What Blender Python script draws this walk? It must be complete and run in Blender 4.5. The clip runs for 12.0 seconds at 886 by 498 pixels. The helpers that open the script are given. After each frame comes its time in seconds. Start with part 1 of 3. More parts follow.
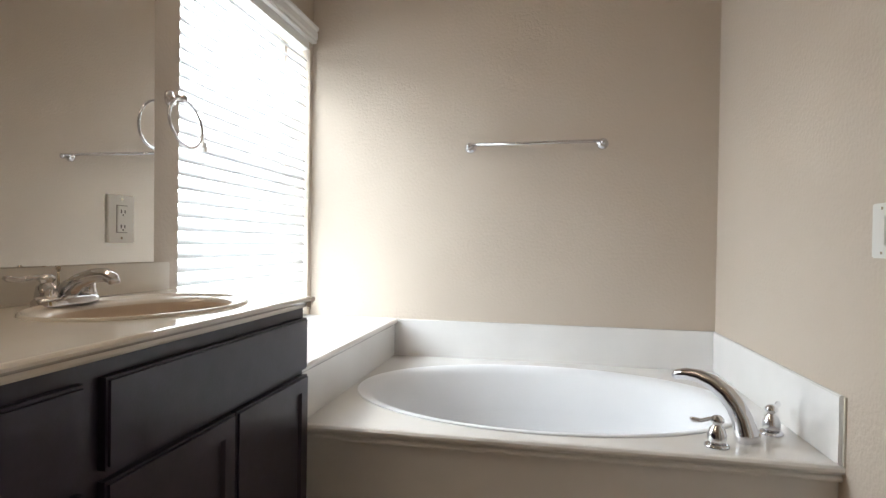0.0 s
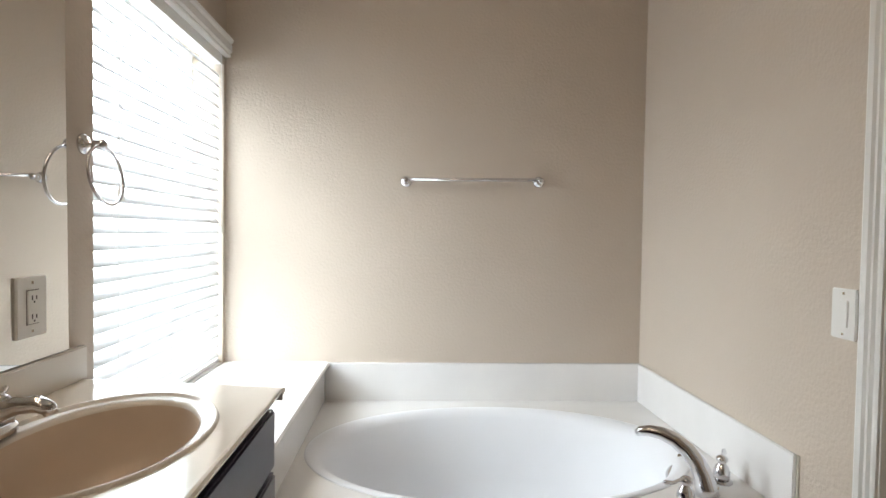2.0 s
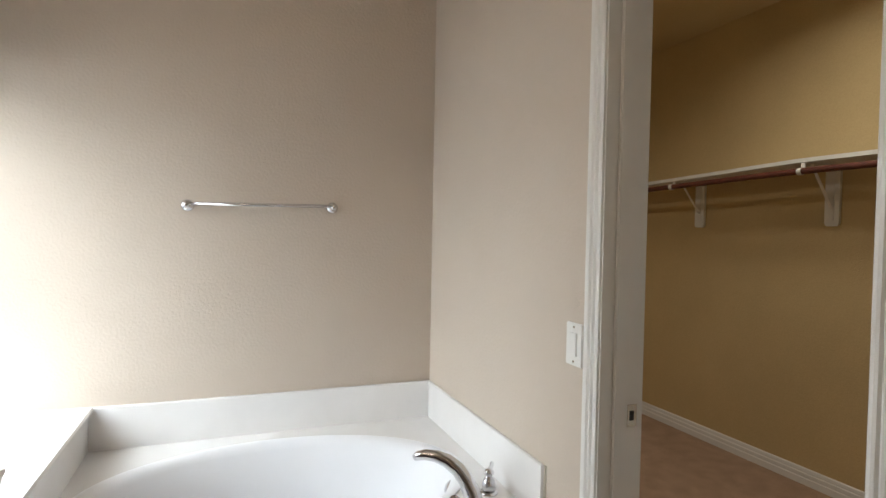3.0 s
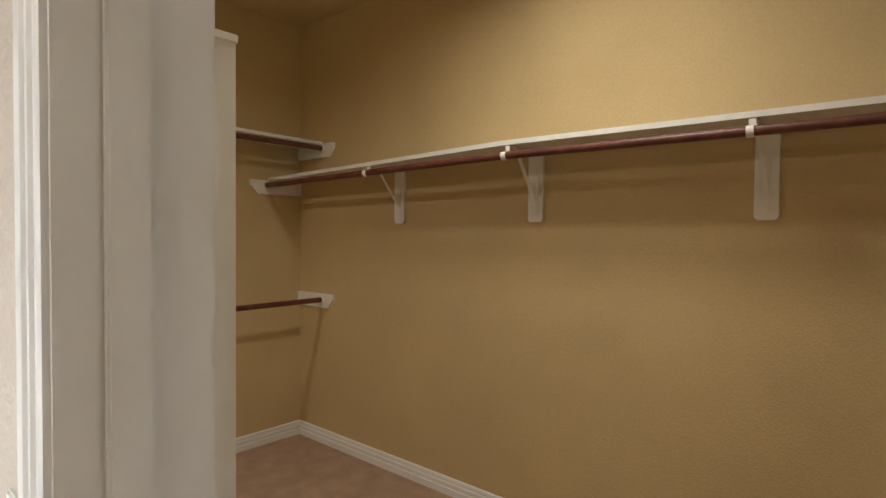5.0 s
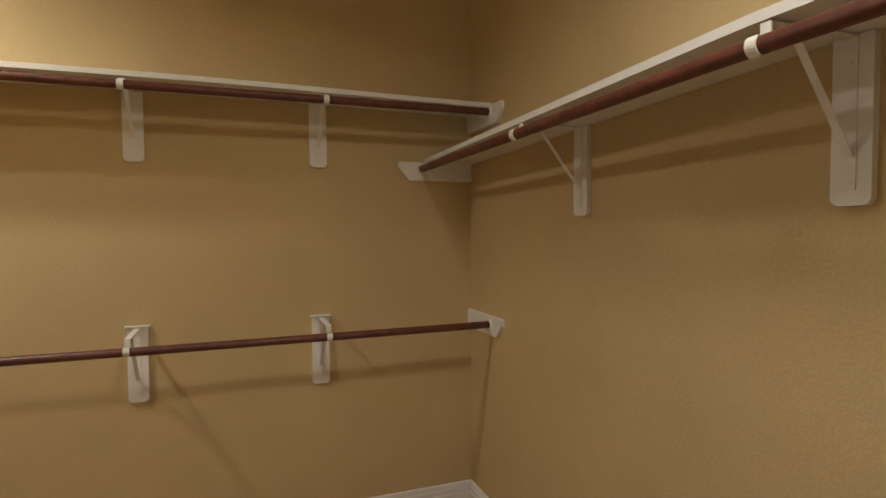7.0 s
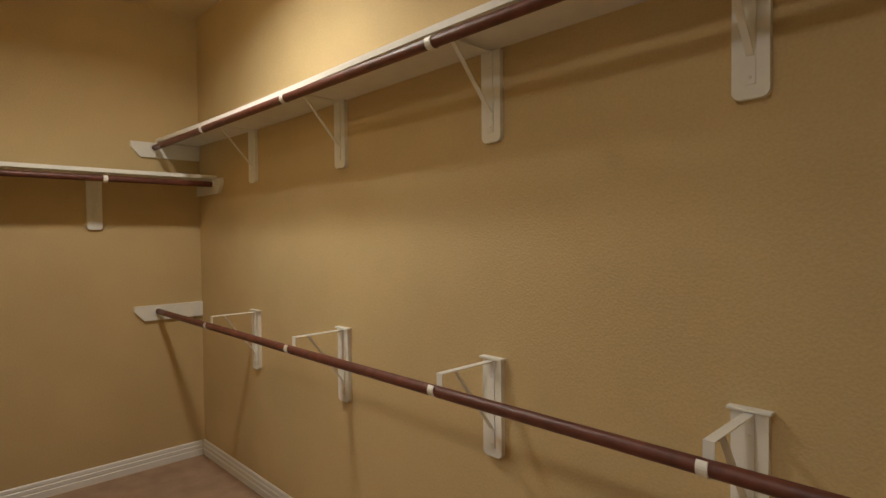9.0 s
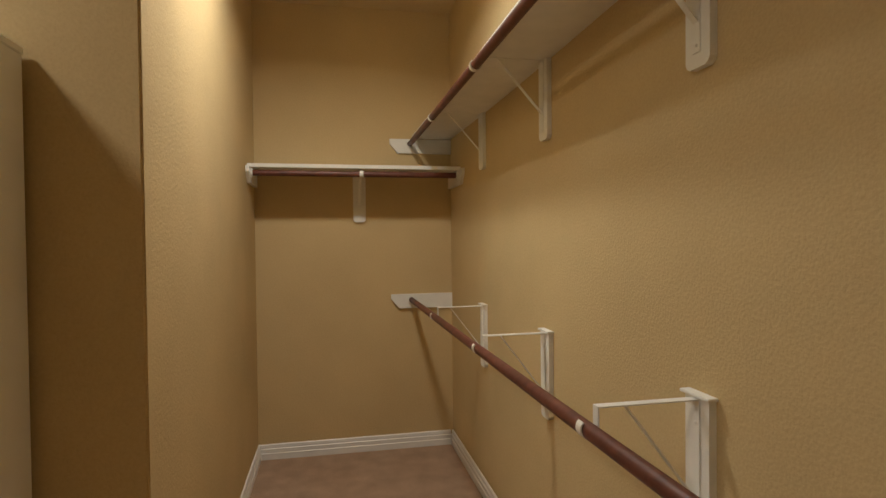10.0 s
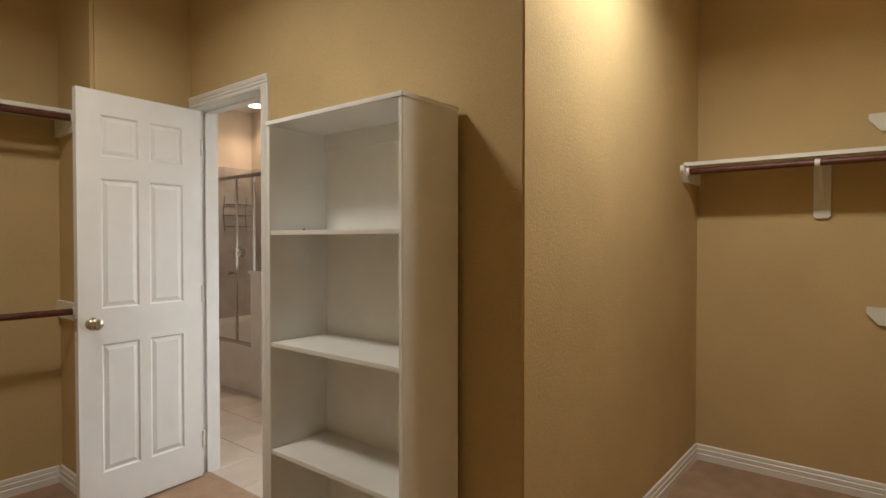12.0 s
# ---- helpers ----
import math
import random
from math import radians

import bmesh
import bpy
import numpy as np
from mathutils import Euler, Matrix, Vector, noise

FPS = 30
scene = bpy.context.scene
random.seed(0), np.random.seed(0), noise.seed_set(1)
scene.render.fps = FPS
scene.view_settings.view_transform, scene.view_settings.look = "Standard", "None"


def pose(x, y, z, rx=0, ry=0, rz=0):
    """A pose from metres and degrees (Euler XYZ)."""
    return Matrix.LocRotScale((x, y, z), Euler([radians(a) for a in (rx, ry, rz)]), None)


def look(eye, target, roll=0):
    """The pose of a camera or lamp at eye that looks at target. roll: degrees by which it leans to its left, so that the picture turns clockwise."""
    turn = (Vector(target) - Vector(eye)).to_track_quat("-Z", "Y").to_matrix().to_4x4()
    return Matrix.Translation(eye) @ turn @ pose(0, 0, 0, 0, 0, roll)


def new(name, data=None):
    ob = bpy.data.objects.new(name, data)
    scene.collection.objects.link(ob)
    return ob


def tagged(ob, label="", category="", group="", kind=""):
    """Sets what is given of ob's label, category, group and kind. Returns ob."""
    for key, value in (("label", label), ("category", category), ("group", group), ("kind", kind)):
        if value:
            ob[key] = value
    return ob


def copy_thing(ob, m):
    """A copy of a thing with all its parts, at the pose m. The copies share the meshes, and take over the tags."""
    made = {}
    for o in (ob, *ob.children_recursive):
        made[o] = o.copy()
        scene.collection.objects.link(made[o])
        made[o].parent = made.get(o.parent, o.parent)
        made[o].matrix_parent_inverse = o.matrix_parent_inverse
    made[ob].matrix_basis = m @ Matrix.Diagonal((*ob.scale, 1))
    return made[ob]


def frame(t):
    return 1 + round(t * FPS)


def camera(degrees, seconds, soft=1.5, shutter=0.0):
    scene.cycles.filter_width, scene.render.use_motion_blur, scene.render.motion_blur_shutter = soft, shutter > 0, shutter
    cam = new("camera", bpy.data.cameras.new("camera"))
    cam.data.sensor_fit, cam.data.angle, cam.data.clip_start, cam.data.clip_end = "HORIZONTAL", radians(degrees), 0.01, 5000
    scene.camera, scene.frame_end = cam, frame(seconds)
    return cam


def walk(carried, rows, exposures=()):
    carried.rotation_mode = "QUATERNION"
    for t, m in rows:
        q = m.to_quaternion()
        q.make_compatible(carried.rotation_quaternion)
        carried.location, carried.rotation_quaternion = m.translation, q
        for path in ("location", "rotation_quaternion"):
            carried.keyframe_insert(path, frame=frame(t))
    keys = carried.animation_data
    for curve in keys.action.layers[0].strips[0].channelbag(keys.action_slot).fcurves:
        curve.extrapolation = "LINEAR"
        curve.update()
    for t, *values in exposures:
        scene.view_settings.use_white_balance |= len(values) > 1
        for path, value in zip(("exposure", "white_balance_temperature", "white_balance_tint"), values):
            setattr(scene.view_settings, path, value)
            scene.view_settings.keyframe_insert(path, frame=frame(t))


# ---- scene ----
cam = camera(77.3, 12.0)
PATH = [
    (0, (-0.735, -2.567, 0.994), (-1.093, -0.599, 0.977), 0.9),
    (0.5, (-0.838, -2.426, 0.991), (-1.019, -0.435, 0.93), 0.9),
    (1, (-0.947, -2.391, 1.018), (-0.974, -0.392, 0.957), 0.9),
    (1.5, (-1.018, -2.402, 1.116), (-0.981, -0.403, 1.056), 0.9),
    (2, (-1.045, -2.477, 1.218), (-0.936, -0.481, 1.161), 0.9),
    (2.5, (-1.029, -2.551, 1.297), (-0.662, -0.585, 1.253), 1.2),
    (3, (-0.922, -2.52, 1.34), (-0.198, -0.657, 1.291), 1.1),
    (3.5, (-0.696, -2.355, 1.363), (0.264, -0.602, 1.312), 1.0),
    (3.7, (-0.642, -2.3, 1.369), (0.394, -0.59, 1.316), 1.2),
    (5.3, (-0.005, -1.814, 1.366), (1.534, -0.534, 1.314), 0.4),
    (5.5, (0.083, -1.785, 1.363), (1.602, -0.485, 1.302), 0.3),
    (6, (0.328, -1.601, 1.376), (1.787, -0.236, 1.304), 0.0),
    (6.5, (0.665, -1.434, 1.384), (1.856, 0.171, 1.300), -0.1),
    (7, (0.941, -1.252, 1.392), (1.648, 0.617, 1.312), -0.3),
    (7.2, (1.035, -1.120, 1.410), (1.554, 0.810, 1.328), -0.3),
    (8.8, (1.715, -0.144, 1.384), (0.429, 1.387, 1.329), -0.8),
    (9, (1.708, -0.01, 1.377), (0.268, 1.376, 1.327), -0.6),
    (9.5, (1.655, 0.299, 1.335), (-0.113, 1.232, 1.3), -0.5),
    (10, (1.582, 0.555, 1.318), (-0.377, 0.954, 1.282), -0.6),
    (10.5, (1.587, 0.774, 1.332), (-0.4, 0.547, 1.297), -0.6),
    (11, (1.604, 0.915, 1.341), (-0.234, 0.127, 1.306), -0.2),
    (11.5, (1.633, 1.022, 1.323), (-0.038, -0.077, 1.294), -0.1),
    (12, (1.648, 1.018, 1.314), (0.093, -0.24, 1.281), -0.0),
]
EXPOSURES = [(0, 0.22), (2.4, 0.22), (3.0, 0.28), (3.5, 0.60), (5.2, 0.96), (12, 1.0)]
walk(cam, [(t, look(eye, target, roll)) for t, eye, target, roll in PATH], EXPOSURES)

# ---- world and lights ----
DAY, CLOSET, BATH, VANITY, WARM = 66.0, 7.9, 2.4, 17.0, (1.0, 0.955, 0.87)
world = bpy.data.worlds.new("world")
scene.world = world
world.use_nodes = True
wn = world.node_tree.nodes
sky = wn.new("ShaderNodeTexSky")
sky.sky_type, sky.sun_disc = "NISHITA", False
sky.sun_elevation, sky.sun_rotation = radians(50), radians(60)
world.node_tree.links.new(sky.outputs[0], wn["Background"].inputs[0])
wn["Background"].inputs[1].default_value = 0.12


def area(name, m, sx, sy, power, color):
    data = bpy.data.lights.new(name, "AREA")
    data.shape, data.size, data.size_y, data.energy, data.color = "RECTANGLE", sx, sy, power, color
    ob = new(name, data)
    ob.matrix_world = m
    return ob


def disk(name, at, size, power, color, spread=180):
    data = bpy.data.lights.new(name, "AREA")
    data.shape, data.size, data.energy, data.color = "DISK", size, power, color
    data.spread = radians(spread)
    ob = new(name, data)
    ob.location = at
    return ob


# daylight behind the blind, two closet downlights, one warm shower downlight (the vanity light's bulbs glow by themselves)
area("daylight", look((-2.10, -0.51, 1.40), (0, -0.51, 1.40)), 1.2, 1.6, DAY, (0.88, 0.95, 1.0))
ALCOVE, MAIN, SHOWER = (-0.40, 0.56), (1.20, -0.92), (-1.68, -4.20)
disk("closet_lamp_alcove", (*ALCOVE, 2.715), 0.20, CLOSET * 1.10, WARM, 157)
disk("closet_lamp_main", (*MAIN, 2.715), 0.34, CLOSET * 0.94, WARM, 160)
disk("bath_lamp", (*SHOWER, 2.715), 0.16, BATH, (1.0, 0.72, 0.48), 120)

# ---- materials ----
def mat(name, color, rough=0.5, metal=0.0, var=0.06, scale=6.0, bump=0.0, bscale=200.0, fine=0.0, coat=0.0, detail=4.0, spec=0.5):
    """A principled surface whose colour varies at two scales, with fine relief."""
    m = bpy.data.materials.new(name)
    m.use_nodes = True
    nt = m.node_tree
    b = nt.nodes["Principled BSDF"]
    b.inputs["Roughness"].default_value, b.inputs["Metallic"].default_value = rough, metal
    b.inputs["Coat Weight"].default_value = coat
    b.inputs["Specular IOR Level"].default_value = spec
    tc = nt.nodes.new("ShaderNodeTexCoord")
    n = nt.nodes.new("ShaderNodeTexNoise")
    n.inputs["Scale"].default_value, n.inputs["Detail"].default_value = scale, detail
    nt.links.new(tc.outputs["Object"], n.inputs["Vector"])
    r = nt.nodes.new("ShaderNodeValToRGB")
    lo = [max(0, c * (1 - var)) for c in color]
    hi = [min(1, c * (1 + var)) for c in color]
    r.color_ramp.elements[0].color, r.color_ramp.elements[0].position = (*lo, 1), 0.3
    r.color_ramp.elements[1].color, r.color_ramp.elements[1].position = (*hi, 1), 0.7
    nt.links.new(n.outputs["Fac"], r.inputs["Fac"])
    out = r.outputs["Color"]
    if fine:
        n2 = nt.nodes.new("ShaderNodeTexNoise")
        n2.inputs["Scale"].default_value, n2.inputs["Detail"].default_value = bscale, 2
        nt.links.new(tc.outputs["Object"], n2.inputs["Vector"])
        mx = nt.nodes.new("ShaderNodeMix")
        mx.data_type, mx.blend_type = "RGBA", "OVERLAY"
        mx.inputs["Factor"].default_value = fine
        nt.links.new(out, mx.inputs["A"])
        nt.links.new(n2.outputs["Fac"], mx.inputs["B"])
        out = mx.outputs["Result"]
    nt.links.new(out, b.inputs["Base Color"])
    if bump:
        n3 = nt.nodes.new("ShaderNodeTexNoise")
        n3.inputs["Scale"].default_value, n3.inputs["Detail"].default_value = bscale, 3
        nt.links.new(tc.outputs["Object"], n3.inputs["Vector"])
        bp = nt.nodes.new("ShaderNodeBump")
        bp.inputs["Strength"].default_value, bp.inputs["Distance"].default_value = bump, 0.004
        nt.links.new(n3.outputs["Fac"], bp.inputs["Height"])
        nt.links.new(bp.outputs["Normal"], b.inputs["Normal"])
    return m


PAINT = mat("beige_wall_paint", (0.60, 0.520, 0.440), 0.75, var=0.03, scale=1.5, bump=0.5, bscale=85, spec=0.25)
TAN = mat("tan_wall_paint", (0.575, 0.437, 0.230), 0.78, var=0.05, scale=2.6, bump=0.36, bscale=140, fine=0.12, spec=0.2)
CEIL = mat("ceiling_paint", (0.74, 0.70, 0.62), 0.85, var=0.03, bump=0.3, bscale=120)
TRIM = mat("white_trim_paint", (0.80, 0.79, 0.76), 0.35, var=0.02, scale=9)
WHITE = mat("white_shelf_paint", (0.80, 0.79, 0.74), 0.45, var=0.04, scale=14, bump=0.1, bscale=60)
MARBLE = mat("cultured_marble", (0.85, 0.84, 0.83), 0.12, var=0.03, scale=5, coat=0.4)
TUBM = mat("white_acrylic", (0.82, 0.835, 0.865), 0.48, var=0.01, coat=0.03, spec=0.35)
CABINET = mat("espresso_wood", (0.026, 0.020, 0.040), 0.34, var=0.22, scale=20, bump=0.05, bscale=150)
CHROME = mat("chrome", (0.66, 0.66, 0.68), 0.05, 1.0, var=0.02)
NICKEL = mat("satin_nickel", (0.62, 0.57, 0.48), 0.25, 1.0, var=0.04)
ROD = mat("stained_rod", (0.12, 0.035, 0.022), 0.45, var=0.35, scale=25, bump=0.1, bscale=80)
CARPET = mat("carpet", (0.42, 0.285, 0.195), 0.95, var=0.12, scale=9, bump=1.0, bscale=350, fine=0.6, spec=0.1)
TILE = mat("floor_tile", (0.60, 0.52, 0.45), 0.35, var=0.08, scale=4)
BLIND = mat("white_blind", (0.85, 0.85, 0.84), 0.45, var=0.01)
MIRROR = mat("mirror", (0.92, 0.93, 0.92), 0.01, 1.0, var=0.0)
PLASTIC = mat("white_plastic", (0.82, 0.81, 0.78), 0.3, var=0.01)
DARK = mat("dark_slot", (0.02, 0.02, 0.02), 0.6)


# ---- mesh helpers ----
def bm_box(bm, x0, x1, y0, y1, z0, z1):
    return bmesh.ops.create_cube(bm, size=1, matrix=Matrix.LocRotScale(((x0 + x1) / 2, (y0 + y1) / 2, (z0 + z1) / 2), None, (x1 - x0, y1 - y0, z1 - z0)))["verts"]


def link(name, bm, material, parent=None, label="", bevel=0.0, smooth=False, segs=2):
    if bevel:
        bmesh.ops.bevel(bm, geom=[e for e in bm.edges if e.calc_face_angle(0) > 0.6], offset=bevel, segments=segs, affect="EDGES", clamp_overlap=True)
    bmesh.ops.recalc_face_normals(bm, faces=bm.faces)
    me = bpy.data.meshes.new(name)
    bm.to_mesh(me)
    bm.free()
    if smooth:
        for p in me.polygons:
            p.use_smooth = True
    me.materials.append(material)
    ob = new(name, me)
    if parent:
        ob.parent = parent
    if label:
        ob["label"] = label
    return ob


def part(name, bm, material, parent, label="", bevel=0.0, smooth=False):
    return link(name, bm, material, parent, label, bevel, smooth)


def box(name, x0, x1, y0, y1, z0, z1, material, parent=None, label="", bevel=0.0):
    bm = bmesh.new()
    bm_box(bm, x0, x1, y0, y1, z0, z1)
    return link(name, bm, material, parent, label, bevel)


def thing(name, label, category, group="", at=(0, 0, 0)):
    ob = new(name)
    ob.location = at
    ob.empty_display_size = 0.1
    return tagged(ob, label, category, group)


def structure(ob, label, category):
    return tagged(ob, label, category, kind="structure")

def prism(bm, prof, p0, p1, out, up):
    """A straight moulding: the profile (outwards, upwards) carried from p0 to p1."""
    p0, p1, out, up = Vector(p0), Vector(p1), Vector(out), Vector(up)
    a = [bm.verts.new(p0 + out * u + up * v) for u, v in prof]
    b = [bm.verts.new(p1 + out * u + up * v) for u, v in prof]
    n = len(prof)
    for k in range(n):
        bm.faces.new((a[k], a[(k + 1) % n], b[(k + 1) % n], b[k]))
    bm.faces.new(a[::-1])
    bm.faces.new(b)


def tube(bm, pts, radii, n=12, flat=1.0):
    """A round bar through the points, with a radius at each; closed at both ends."""
    rings = []
    pts = [Vector(p) for p in pts]
    ref = None
    for k, p in enumerate(pts):
        d = (pts[min(k + 1, len(pts) - 1)] - pts[max(k - 1, 0)]).normalized()
        if ref is None:
            ref = d.orthogonal().normalized()
        side = (ref - d * ref.dot(d)).normalized()
        ref = side
        other = d.cross(side)
        r = radii[k] if isinstance(radii, (list, tuple)) else radii
        rings.append([bm.verts.new(p + (side * math.cos(2 * math.pi * q / n) + other * math.sin(2 * math.pi * q / n) * flat) * r) for q in range(n)])
    for a, b in zip(rings, rings[1:]):
        for q in range(n):
            bm.faces.new((a[q], a[(q + 1) % n], b[(q + 1) % n], b[q]))
    bm.faces.new(rings[0][::-1])
    bm.faces.new(rings[-1])


def lathe(bm, prof, m, n=20):
    """A turned body: profile of (radius, height) round the local z of m."""
    rings = [[bm.verts.new(m @ Vector((r * math.cos(2 * math.pi * q / n), r * math.sin(2 * math.pi * q / n), z))) for q in range(n)] for r, z in prof]
    for a, b in zip(rings, rings[1:]):
        for q in range(n):
            bm.faces.new((a[q], a[(q + 1) % n], b[(q + 1) % n], b[q]))
    bm.faces.new(rings[0][::-1])
    bm.faces.new(rings[-1])


def oval_rings(bm, rings, n=72, power=2.0):
    """A bowl through ovals given as (cx, cy, z, ax, ay), joined ring to ring; returns the rings."""
    made = []
    for cx, cy, z, ax, ay in rings:
        ring = []
        for q in range(n):
            a = 2 * math.pi * q / n
            c, s = math.cos(a), math.sin(a)
            ring.append(bm.verts.new((cx + ax * math.copysign(abs(c) ** (2 / power), c), cy + ay * math.copysign(abs(s) ** (2 / power), s), z)))
        made.append(ring)
    for a, b in zip(made, made[1:]):
        for q in range(n):
            bm.faces.new((a[q], a[(q + 1) % n], b[(q + 1) % n], b[q]))
    return made


def slab_with_hole(bm, corners, ztop, cx, cy, ax, ay, n=72, power=2.0):
    """A flat top between four corners (counter-clockwise) round an oval hole; returns the hole's ring."""
    ring = []
    outer = []
    cs = [Vector((*c, ztop)) for c in corners]
    for q in range(n):
        a = 2 * math.pi * q / n
        c, s = math.cos(a), math.sin(a)
        ring.append(bm.verts.new((cx + ax * math.copysign(abs(c) ** (2 / power), c), cy + ay * math.copysign(abs(s) ** (2 / power), s), ztop)))
        best = None
        for k in range(4):
            p, e = cs[k], cs[(k + 1) % 4] - cs[k]
            den = c * e.y - s * e.x
            if abs(den) < 1e-9:
                continue
            t = ((p.x - cx) * e.y - (p.y - cy) * e.x) / den
            u = ((p.x - cx) * s - (p.y - cy) * c) / den
            if t > 0 and -1e-6 <= u <= 1 + 1e-6 and (best is None or t < best):
                best = t
        outer.append(bm.verts.new((cx + c * best, cy + s * best, ztop)))
    cv = []
    for k, p in enumerate(cs):
        ang = math.atan2(p.y - cy, p.x - cx) % (2 * math.pi)
        cv.append((int(ang / (2 * math.pi) * n), bm.verts.new(p)))
    for q in range(n):
        r = (q + 1) % n
        mid = [v for k, v in cv if k == q]
        bm.faces.new([ring[q], outer[q], *mid, outer[r], ring[r]])
    return ring


H = 2.74
XL, XW, XE, YN, YD, XC = -1.866, 0.132, 2.06, 1.313, 0.118, -1.872
DY0, DY1, DH = -1.971, -1.318, 2.03
YS = -4.6
YR, XR = -2.47, 0.625
WY0, WY1, WZ0, WZ1 = -1.005, -0.03, 0.64, 1.97


# ---- structure ----
def closet_side(ob, test):
    """The closet's tan paint on the faces that look into it."""
    ob.data.materials.append(TAN)
    for p in ob.data.polygons:
        if test(p.center, p.normal):
            p.material_index = 1
    return ob


def wall(name, boxes, label, paint=None):
    bm = bmesh.new()
    for b in boxes:
        bm_box(bm, *b)
    return structure(link(name, bm, paint or PAINT), label, "wall")


bm = bmesh.new()
bm_box(bm, XC - 0.02, XW, 0, YD, 0, H)
bmesh.ops.bevel(bm, geom=[e for e in bm.edges if all(v.co.x > XW - 0.01 and v.co.y > YD - 0.01 for v in e.verts)], offset=0.006, segments=3, affect="EDGES")
closet_side(structure(link("wall_tub", bm, PAINT), "beige textured wall behind the bathtub", "wall"), lambda c, n: n.y > 0.1 or n.x > 0.1)
closet_side(wall("wall_door", [(0, XW, DY1 + 0.018, 0, 0, H), (0, XW, YS, DY0 - 0.018, 0, H), (0, XW, DY0 - 0.018, DY1 + 0.018, DH + 0.018, H)], "beige wall with the closet doorway"), lambda c, n: n.x > 0.5)
wall("wall_window", [(XL - 0.18, XL, WY1, 0.0, 0, H), (XL - 0.18, XL, YS, WY0, 0, H), (XL - 0.18, XL, WY0, WY1, 0, WZ0), (XL - 0.18, XL, WY0, WY1, WZ1, H)], "beige wall with the blind-covered window")
wall("wall_bath_end", [(XL - 0.18, XW, YS - 0.12, YS, 0, H)], "beige wall at the end of the bathroom")
wall("wall_closet_north", [(XC - 0.12, XE + 0.12, YN, YN + 0.12, 0, H)], "tan textured closet wall with double hanging rods", TAN)
wall("wall_closet_east", [(XE, XE + 0.12, YR - 0.12, YN, 0, H)], "tan textured closet wall with one long shelf", TAN)
wall("wall_closet_west", [(XC - 0.12, XC, 0.0, YN, 0, H)], "tan textured closet end wall with a short shelf", TAN)
bm = bmesh.new()
bm_box(bm, XW, XR, YR - 0.12, -2.0, 0, H)
bmesh.ops.bevel(bm, geom=[e for e in bm.edges if all(v.co.x > XR - 0.01 and v.co.y > -2.01 for v in e.verts)], offset=0.016, segments=4, affect="EDGES")
structure(link("wall_closet_south", bm, TAN), "tan closet wall behind the open door", "wall")
wall("wall_closet_recess", [(XR, XE, YR - 0.12, YR, 0, H)], "tan closet recess wall with hanging rods", TAN)
floor_bath = structure(box("floor_bath", XL - 0.18, 0.06, YS, 0.0, -0.1, -0.006, mat("tile_grout", (0.42, 0.38, 0.33), 0.9)), "beige tiled bathroom floor with thin grout lines", "floor")
structure(box("floor_closet", 0.06, XE + 0.12, YR - 0.12, YN + 0.1, -0.1, 0.006, CARPET), "tan low-pile carpet on the closet floor", "floor")
structure(box("floor_alcove", XC - 0.1, 0.06, 0.1, YN + 0.1, -0.1, 0.006, CARPET), "tan low-pile carpet in the closet alcove", "floor")
bm = bmesh.new()
bm_box(bm, XW - 0.02, XE + 0.12, YR - 0.12, YN + 0.12, H, H + 0.1)
bm_box(bm, XC - 0.12, XW - 0.02, YD - 0.02, YN + 0.12, H, H + 0.1)
structure(link("ceiling", bm, TAN), "plain painted tan closet ceiling", "ceiling")
structure(box("ceiling_bath", XL - 0.20, XW - 0.02, YS - 0.12, YD - 0.02, H, H + 0.1, CEIL), "pale painted bathroom ceiling", "ceiling")

# baseboards
BASE = [(0, 0), (0.016, 0), (0.016, 0.036), (0.011, 0.040), (0.013, 0.044), (0.013, 0.062), (0.008, 0.067), (0.010, 0.071), (0.008, 0.086), (0.003, 0.091), (0, 0.091)]


def baseboard(p0, p1, out):
    bm = bmesh.new()
    prism(bm, BASE, (*p0, 0.006), (*p1, 0.006), (*out, 0), (0, 0, 1))
    return structure(link("baseboard", bm, TRIM), "white grooved wooden baseboard", "baseboard")


baseboard((XC, YN), (XE, YN), (0, -1))
baseboard((XE, YR), (XE, YN - 0.016), (-1, 0))
baseboard((XC, YD), (XC, YN - 0.016), (1, 0))
baseboard((XC + 0.016, YD), (XW, YD), (0, 1))
baseboard((XW, DY1 + 0.068), (XW, YD + 0.014), (1, 0))
baseboard((XW + 0.02, -2.0), (XR, -2.0), (0, 1))
baseboard((XR, YR), (XR, -2.0), (1, 0))
baseboard((XR + 0.016, YR), (XE - 0.016, YR), (0, 1))
baseboard((0, YS), (0, DY0 - 0.062), (-1, 0))
baseboard((0, DY1 + 0.062), (0, -1.085), (-1, 0))

# door frame: jambs, stops, casings
frame_ob = thing("door_1", "white painted door frame with fluted casing", "door frame", at=(0.06, DY1, 0))
tagged(frame_ob, kind="structure")
CAS = [(0, 0), (0.010, 0), (0.012, 0.006), (0.012, 0.012), (0.008, 0.016), (0.014, 0.022), (0.014, 0.028), (0.010, 0.032), (0.016, 0.038), (0.017, 0.052), (0.012, 0.060), (0, 0.060)]


def placed(name, bm, material, parent, label="", bevel=0.0, smooth=False):
    """A part built in world places, hung under its thing."""
    o = part(name, bm, material, parent, label, bevel, smooth)
    up = parent
    base = Matrix()
    while up:
        base = up.matrix_parent_inverse @ up.matrix_basis @ base
        up = up.parent
    o.matrix_parent_inverse = base.inverted()
    return o


